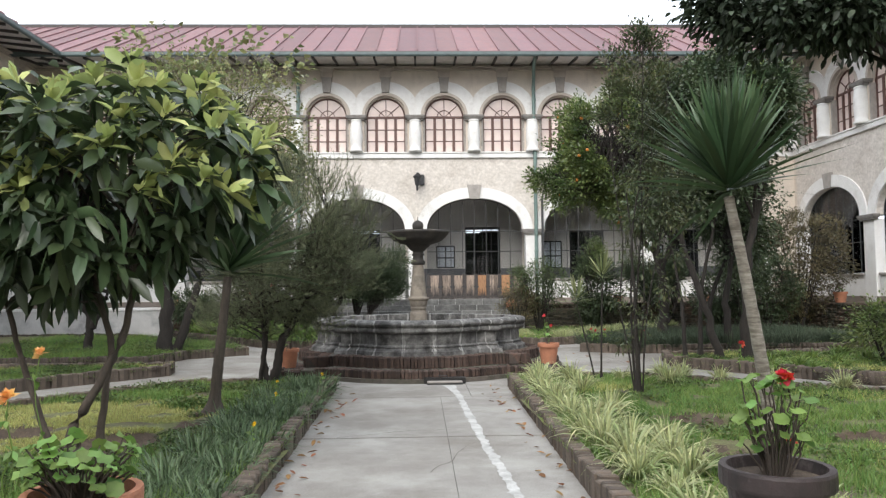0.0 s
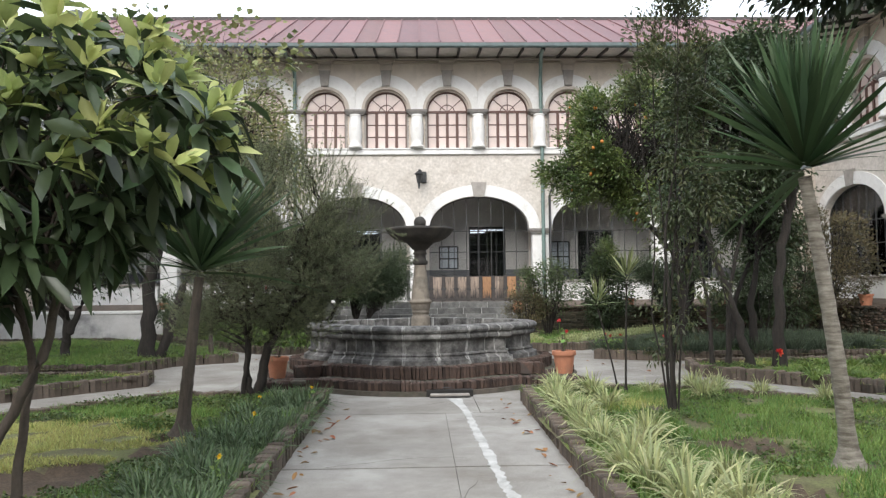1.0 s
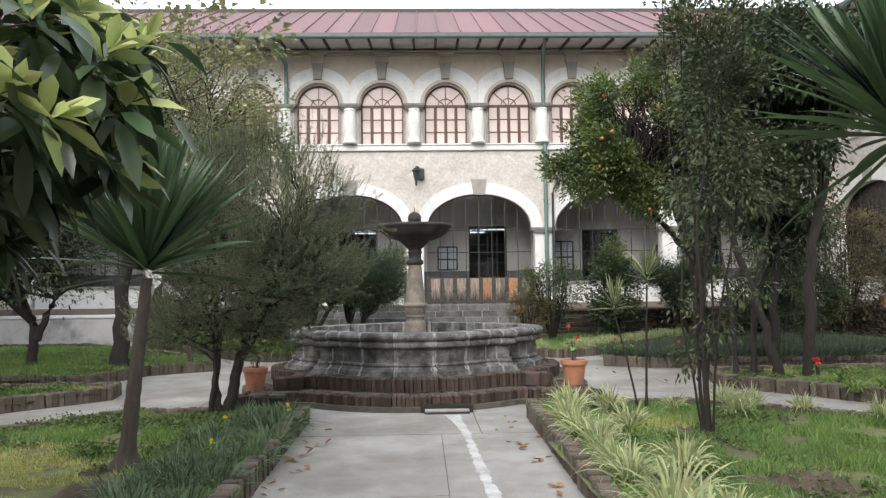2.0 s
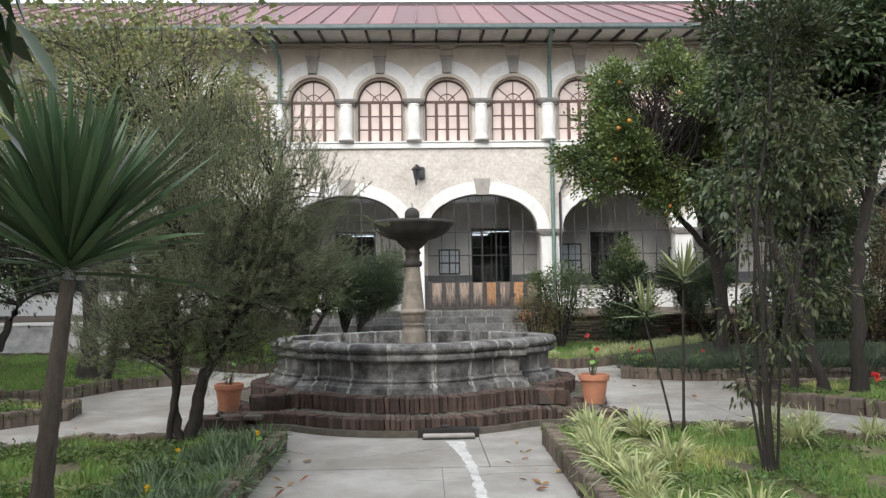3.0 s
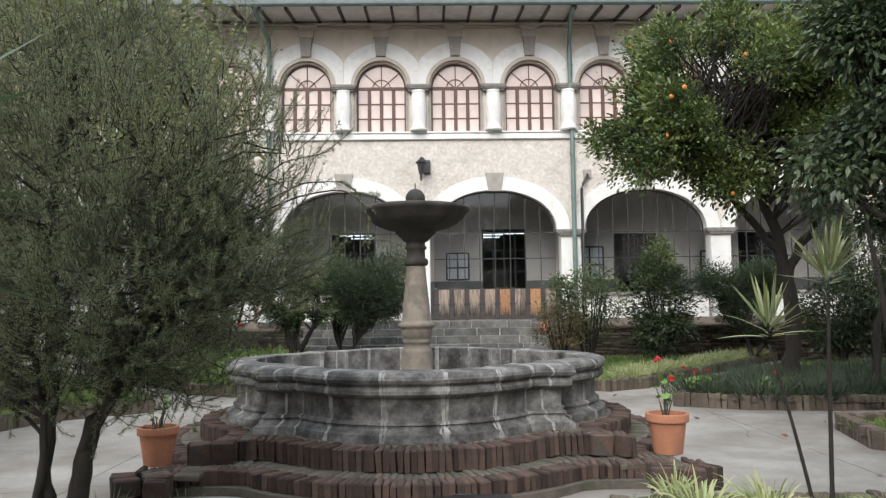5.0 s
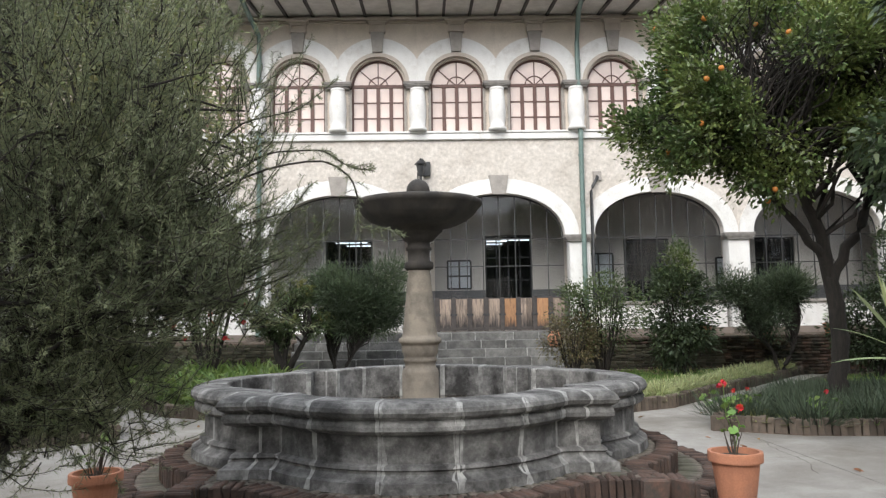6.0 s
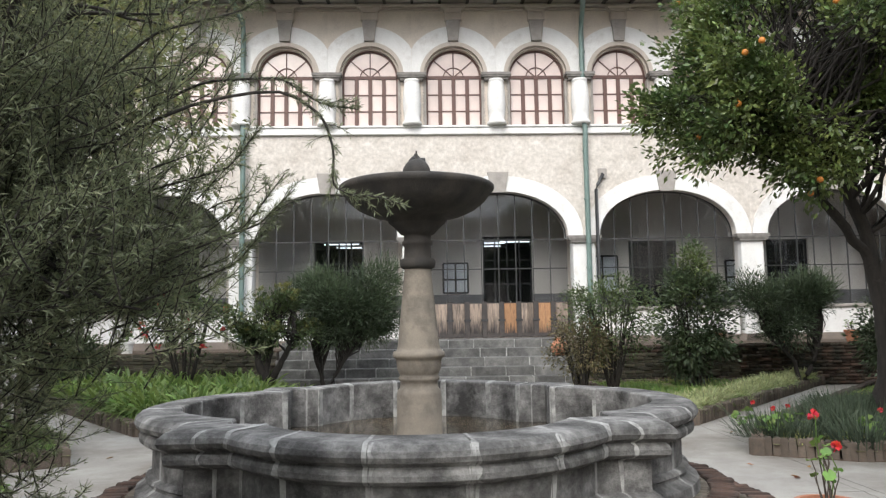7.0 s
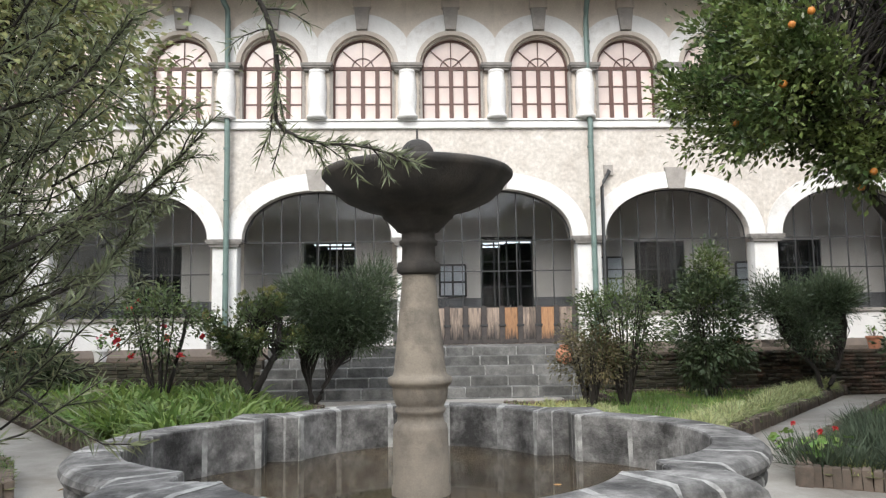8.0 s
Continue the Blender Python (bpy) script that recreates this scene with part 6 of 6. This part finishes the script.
tufts("strap_plant", "tuft of green strap leaves under the trees", "plant", "strap-leaved plants", ST, places, 6, size=(0.6, 1.0))


def lawn(name, label, poly, count, mats, seed, h=(0.03, 0.09), patch=0.0, w=0.006, box=None, moss=None, only=False):
    """Short grass blades all over a bed; a share of dry blades in broad patches."""
    rng = np.random.default_rng(seed)
    xs, ys = [p[0] for p in poly], [p[1] for p in poly]
    x0, x1, y0, y1 = box or (min(xs), max(xs), min(ys), max(ys))
    x, y = rng.uniform(x0, x1, count * 2), rng.uniform(y0, y1, count * 2)
    ok = inside(poly, x, y)
    x, y = x[ok][:count], y[ok][:count]
    nz = np.array([noise.noise(Vector((a * 0.55, b * 0.55, seed))) for a, b in zip(x, y)])
    nf = np.array([noise.noise(Vector((a * 2.1, b * 2.1, seed + 9))) for a, b in zip(x, y)])
    keep = (nf > -0.24) & (np.array([dug(a, b) for a, b in zip(x, y)]) < 0.08)
    x, y, nz, nf = x[keep], y[keep], nz[keep], nf[keep]
    n = len(x)
    P = np.stack([x, y, [ground_z(a, b) - 0.006 for a, b in zip(x, y)]], 1)
    W = np.stack([rng.normal(0, 0.45, n), rng.normal(0, 0.45, n), np.ones(n)], 1)
    L = rng.uniform(*h, n) * (1 + 0.9 * nf)
    dry = (nz + rng.normal(0, 0.12, n)) > patch
    if moss:
        near = np.hypot((x - moss[0]) / moss[2], (y - moss[1]) / moss[3]) + 0.5 * nf + rng.normal(0, 0.08, n) < 1
        L = np.where(near, 0.6 * L, 1.15 * L)
        dry = near
        if only:
            P, W, L, dry, n = P[near], W[near], L[near], dry[near], near.sum()
    pieces = [(*blades(rng, P[m], W[m], L[m], w, 0.2, 1), i) for i, m in ((0, ~dry), (1, dry)) if m.any()]
    return tagged(part(name, joined(name, pieces, mats)), label, "grass", kind="stuff")


def weeds(label, poly, clumps, seed, box, mat=WEED, size=0.05, tall=0.12):
    """Low broad-leaved weeds in uneven patches."""
    rng = np.random.default_rng(seed)
    x, y = rng.uniform(box[0], box[1], clumps * 3), rng.uniform(box[2], box[3], clumps * 3)
    nz = np.array([noise.noise(Vector((a * 1.1, b * 1.1, seed))) for a, b in zip(x, y)])
    ok = inside(poly, x, y) & (nz > 0.02) & (np.hypot((x - MOSS[0]) / MOSS[2], (y - MOSS[1]) / MOSS[3]) > 0.85)
    x, y, nz = x[ok][:clumps], y[ok][:clumps], nz[ok][:clumps]
    c = np.stack([x, y, [ground_z(a, b) for a, b in zip(x, y)]], 1)
    k = 16
    P = np.repeat(c, k, 0) + rng.normal(0, 0.045, (len(c) * k, 3)) * np.array([1, 1, 0])
    P[:, 2] += rng.random(len(P)) * np.repeat(tall * (0.3 + 1.6 * nz), k)
    W = rng.normal(size=(len(P), 3)) * np.array([1, 1, 0.4]) + np.array([0, 0, 0.5])
    L = size * rng.uniform(0.5, 1.3, len(P))
    v, f = leaves(rng, P, W, L, L * 0.5, 0.2, 0.3, 2)
    tagged(part("weeds", arrays("weeds", v, f, mat)), label, "weeds", kind="stuff")


FL, FR = BEDS["front_left"], BEDS["front_right"]
MOSS = (-4.4, 6.5, 2.3, 2.1)
lawn("moss", "thick yellow-green moss in the worn lawn", FL, 90000, [GRASS, DRYGRASS], 11, (0.025, 0.06), 0.0, box=(-7.4, -1.7, 3.8, 9.2), w=0.012, moss=MOSS, only=True)
weeds("patchy low broad-leaved weeds in the lawn", FL, 2600, 61, (-8.0, -1.9, 0.5, 10.4))
weeds("patchy low broad-leaved weeds in the lawn", FR, 1500, 62, (1.6, 8.0, 0.8, 10.4), tall=0.08)
weeds("dark weeds under the side trees", BEDS["side_left_near"], 900, 63, (-11, -4.9, 9, 13.5))
weeds("dark weeds under the side trees", BEDS["side_right_near"], 700, 64, (5.3, 11, 9.6, 14.8))
weeds("dark weeds under the trees", BEDS["side_left_far"], 1200, 65, (-11, -4.4, 14.8, 20.0), tall=0.25)
lawn("lawn", "patchy lawn, yellowed in the middle", FL, 130000, [GRASS, DRYGRASS], 11, (0.05, 0.12), 0.0, box=(-8.0, -1.2, 0.5, 10.4), w=0.012, moss=MOSS)
lawn("lawn", "green lawn behind the striped plants", FR, 120000, [GRASS, DRYGRASS], 12, (0.05, 0.14), 0.4, box=(1.5, 8.5, 0.5, 10.5), w=0.012)
lawn("lawn", "grass in the side bed", BEDS["side_left_near"], 30000, [GRASS, DRYGRASS], 13, (0.05, 0.12), 0.2, box=(-11, -4.9, 9, 13.5), w=0.012)
lawn("lawn", "grass in the side bed", BEDS["side_right_near"], 30000, [GRASS, DRYGRASS], 14, (0.05, 0.12), 0.3, box=(5.3, 12, 9.6, 14.8), w=0.012)
lawn("lawn", "deep grass under the trees", BEDS["side_left_far"], 42000, [GRASS, STRAP], 15, (0.10, 0.26), 0.2, box=(-12, -4.4, 14.7, 23), w=0.014)
lawn("lawn", "grass behind the lavender", BEDS["side_right_far"], 30000, [GRASS, DRYGRASS], 16, (0.06, 0.16), 0.3, box=(4.3, 13, 16.3, 24), w=0.014)
lawn("lawn", "grass between the shrubs", BEDS["back_left"], 14000, [GRASS, STRAP], 17, (0.08, 0.2), 0.1, w=0.014)
lawn("lawn", "grass between the shrubs", BEDS["back_right"], 14000, [GRASS, DRYGRASS], 18, (0.08, 0.2), 0.3, w=0.014)


# ---- pots ----
def pot_body(r0, r1, h, lip, mat, parent, name="pot"):
    pr = [(r0, 0), (r0 + (r1 - r0) * 0.8, h * 0.8), (r1 * lip * 0.985, h * 0.8), (r1 * lip, h * 0.83), (r1 * lip, h * 0.97), (r1 * lip * 0.985, h), (r1 * 0.93, h), (r1 * 0.88, h * 0.86), (0.01, h * 0.86)]
    return part(name, lathe_bm(pr, 30), mat, parent, smooth=False)


def rosette(seed, z, n, r, size, mat, parent, height=0.3, stems=6, flower=None, flat=0.5):
    """Round scalloped leaves on stalks."""
    rng = np.random.default_rng(seed)
    sp = []
    V, F = [], []
    for i in range(n):
        a, q = rng.uniform(0, 2 * np.pi), r * math.sqrt(rng.random())
        c = np.array([q * math.cos(a), q * math.sin(a), z + height * rng.uniform(0.25, 1.0)])
        nor = unit(np.array([math.cos(a) * flat, math.sin(a) * flat, 1.0]) + rng.normal(0, 0.3, 3))
        u = unit(np.cross(nor, [0.3, 1, 0.1]))
        w = np.cross(nor, u)
        s = size * rng.uniform(0.6, 1.15)
        k = 14
        ring = [c + s * (0.5 + 0.04 * math.cos(j * math.pi)) * (math.cos(2 * math.pi * j / k) * u + math.sin(2 * math.pi * j / k) * w) + nor * s * 0.10 * (1 + math.cos(3 * 2 * math.pi * j / k)) for j in range(k)]
        F.append(np.array([(len(V), len(V) + 1 + j, len(V) + 1 + (j + 1) % k) for j in range(k)]))
        V += [c] + ring
        sp.append(limb(rng, (0.3 * c[0], 0.3 * c[1], z - 0.02), c, 0.0055, 0.003, 0.1, 5, 0.03))
    v, f = tubes(sp, 4)
    part("foliage", joined("foliage", [(np.array(V), [np.concatenate(F)], 0), (v, [f], 1)], [mat, BARK]), None, parent)
    if flower:
        fmat, places = flower
        for x, y, zz in places:
            d = unit(rng.normal(size=(22, 3)) + np.array([0, 0, 0.5]))
            v, f = leaves(rng, np.repeat(np.array([[x, y, zz]]), 22, 0), d, 0.042, 0.034, 0.05, 0.3, 2)
            tv, tf = tubes([limb(rng, (0, 0, z), (x, y, zz), 0.005, 0.003, 0.1)], 4)
            part("flower", joined("flower", [(v, f, 0), (tv, [tf], 1)], [fmat, GERANIUM]), None, parent)


def planted(label, x, y, z, r, h, mat, seed, n, spread, size, height, lmat=GERANIUM, flower=None, name="potted_plant"):
    t = thing(name, label, "potted plant", "pots", m=Matrix.Translation((x, y, z)))
    pot_body(r * 0.72, r, h, 1.08, mat, t)
    part("potting_soil", lathe_bm([(0.01, h * 0.84), (r * 0.9, h * 0.84), (r * 0.9, h * 0.88), (0.01, h * 0.90)], 20), SOIL, t)
    rosette(seed, h * 0.9, n, spread, size, lmat, t, height, flower=flower)


planted("terracotta pot with a small rose on the fountain step", -2.38, 12.05, 0.212, 0.18, 0.36, TERRACOTTA, 101, 14, 0.12, 0.06, 0.35)
planted("terracotta pot with a sparse red-flowered geranium", 2.60, 12.2, 0.212, 0.195, 0.39, TERRACOTTA, 102, 11, 0.10, 0.075, 0.42, flower=(RED, [(-0.08, 0.0, 0.92), (0.06, 0, 0.72)]))
for x, y, z, r in ((7.9, 26.75, 1.06, 0.17), (11.4, 26.7, 1.06, 0.18), (9.6, 26.7, 1.06, 0.16), (-9.4, 26.7, 1.06, 0.17), (14.7, 25.3, 1.06, 0.2), (14.75, 23.2, 1.06, 0.22)):
    planted("terracotta pot with a small plant beside the terrace", x, y, z, r, r * 1.7, TERRACOTTA, int(x * 10) + 300, 16, r, 0.09, 0.32)
urn = thing("clay_urn", "round orange clay urn on the stone steps", "urn", m=Matrix.Translation((3.62, 26.34, FLOOR * 4 / 6 - 0.006)))
part("body", lathe_bm([(0.09, 0.0), (0.15, 0.04), (0.20, 0.12), (0.215, 0.21), (0.19, 0.31), (0.13, 0.375), (0.10, 0.39), (0.105, 0.43), (0.125, 0.45), (0.11, 0.455), (0.085, 0.40)], 26), TERRACOTTA, urn, smooth=True)
planted("white pot with small pink flowers on the terrace", -7.3, 26.62, 1.06, 0.17, 0.3, WHITE, 309, 16, 0.16, 0.09, 0.3, flower=(PINK, [(0.02, -0.05, 0.62), (-0.08, -0.03, 0.56), (0.1, 0.0, 0.55)]))
planted("terracotta pot with bright green geranium leaves", -1.15, 0.75, 0.54, 0.20, 0.38, TERRACOTTA, 103, 90, 0.20, 0.066, 0.24)
planted("chipped black pot with a leggy red geranium", 1.56, 0.85, 0.56, 0.205, 0.38, BLACKPOT, 104, 44, 0.14, 0.07, 0.40, flower=(RED, [(0.02, -0.05, 0.74), (0.07, 0.05, 0.72)]))
for x, y, s in ((4.75, 18.1, 1), (5.0, 17.6, 2), (4.7, 17.4, 3), (5.9, 17.0, 4)):
    t = thing("geranium", "low red geranium with round leaves at the bed edge", "plant", "bed geraniums", m=Matrix.Translation((x, y, BEDTOP - 0.02)))
    rosette(200 + s, 0.0, 22, 0.22, 0.12, GERANIUM, t, 0.28, flower=(RED, [(0.05, 0.0, 0.38)]))


for x, y, h in ((-1.15, 0.75, 0.535), (1.56, 0.85, 0.555)):
    pier = thing("pot_stand", "low brick stand under a flower pot", "stand", "pot stands", m=Matrix.Translation((x, y, 0)))
    for r in range(int(h / 0.09)):
        z = BEDTOP - 0.03 + r * (h - BEDTOP + 0.03) / int(h / 0.09)
        part("brick_course", box_bm(-0.17, 0.17, -0.17, 0.17, z + 0.003, z + (h - BEDTOP + 0.03) / int(h / 0.09), 0.006), KERB, pier)

# small flowers
def blossom(label, x, y, h, mat, size, seed, lean=0.05, leafy=14):
    rng = np.random.default_rng(seed)
    t = thing("flower_stem", label, "flower", "single flowers", m=Matrix.Translation((x, y, BEDTOP - 0.02)))
    p, r = limb(rng, (0, 0, 0), (lean, 0, h), 0.006, 0.003, 0.02, 8, 0.02)
    v, f = tubes([(p, r)], 5)
    lp = p[rng.integers(1, 7, leafy)]
    d = unit(rng.normal(size=(leafy, 3)) + np.array([0, 0, 0.3]))
    lv, lf = leaves(rng, lp, d, 0.06, 0.03, 0.2, 0.2, 2)
    part("stem", joined("stem", [(v, [f], 0), (lv, lf, 0)], [GERANIUM]), None, t)
    d = unit(rng.normal(size=(16, 3)) * 0.7 + np.array([0, -0.3, 0.8]))
    v, f = leaves(rng, np.repeat(p[-1:], 16, 0), d, size, size * 0.7, 0.05, 0.3, 2)
    part("petals", arrays("petals", v, f, mat), None, t)


for x, y, h, mat, s in ((-1.45, 9.4, 0.22, YELLOWPETAL, 0.035), (-1.75, 7.3, 0.22, YELLOWPETAL, 0.03), (-2.0, 8.7, 0.2, YELLOWPETAL, 0.03), (-1.55, 5.2, 0.22, YELLOWPETAL, 0.03), (-2.6, 3.2, 0.3, YELLOWPETAL, 0.04),
                        (-2.2, 2.4, 1.15, ORANGEPETAL, 0.055), (-1.95, 1.6, 1.0, ORANGEPETAL, 0.06), (2.75, 1.6, 0.95, RED, 0.07), (5.95, 11.3, 0.45, RED, 0.08), (2.45, 2.6, 0.5, RED, 0.05)):
    blossom("single %s flower on a leafy stem in the bed" % ("yellow" if mat == YELLOWPETAL else "orange" if mat == ORANGEPETAL else "red"), x, y, h, mat, s, int(abs(x * 100) + y * 7))

# ---- drain, litter ----
drain = thing("drain_cover", "black block for the shade in a drain opening, with a pale grey bar and iron handle", "drain", m=Matrix.Translation((0.54, 11.02, 0)))
# solid black block stands in for the shaded void under the step
part("slot", box_bm(-0.37, 0.37, -0.065, 0.12, 0.001, 0.105), SLOTSHADE, drain)
part("bar", box_bm(-0.31, 0.31, -0.19, -0.075, 0.024, 0.06, 0.01), GREYSTONE, drain)
# dark strip for the bar's black lower edge
part("bar_foot", box_bm(-0.315, 0.315, -0.18, -0.068, 0.0, 0.022), STEEL, drain)
v, f = tubes([([(-0.12, -0.03, 0.10), (-0.12, -0.03, 0.14), (0.05, -0.03, 0.14), (0.05, -0.03, 0.10)], [0.008] * 4)], 6)
part("handle", arrays("handle", v, [f], STEEL, True), None, drain)

rng = np.random.default_rng(99)
n = 150
lx = np.concatenate([rng.normal(1.3, 0.1, 40), rng.normal(-1.05, 0.1, 40), rng.uniform(-5, 6, 70)])
lyy = np.concatenate([rng.uniform(1.5, 10.5, 40), rng.uniform(3, 10, 40), rng.uniform(10.8, 19, 70)])
far = (np.hypot(lx - CX, lyy - CY) > 3.9) | (np.arange(n) < 80)
clear = np.ones(n, bool)
for poly in BEDS.values():
    clear &= ~inside(poly, lx, lyy)
ok = far & clear
P = np.stack([lx, lyy, np.full(n, 0.008)], 1)[ok]
W = np.stack([rng.normal(size=len(P)), rng.normal(size=len(P)), rng.uniform(0.0, 0.25, len(P))], 1)
L = rng.uniform(0.05, 0.12, len(P))
v, f = leaves(rng, P, W, L, L * 0.5, -0.1, 0.5, 3, 3.0)
tagged(part("fallen_leaves", arrays("fallen_leaves", v, f, DEADLEAF)), "dry brown leaves lying on the concrete", "leaves", kind="stuff")

P = np.stack([rng.uniform(-1.3, 1.1, 16) + CX, rng.uniform(-1.3, 0.9, 16) + CY, np.full(16, 0.694)], 1)
W = np.stack([rng.normal(size=16), rng.normal(size=16), np.zeros(16)], 1)
v, f = leaves(rng, P, W, rng.uniform(0.05, 0.09, 16), 0.035, -0.03, 0.1, 3, 3.0)
tagged(part("floating_leaves", arrays("floating_leaves", v, f, DEADLEAF)), "dead leaves floating on the fountain water", "leaves", kind="stuff")
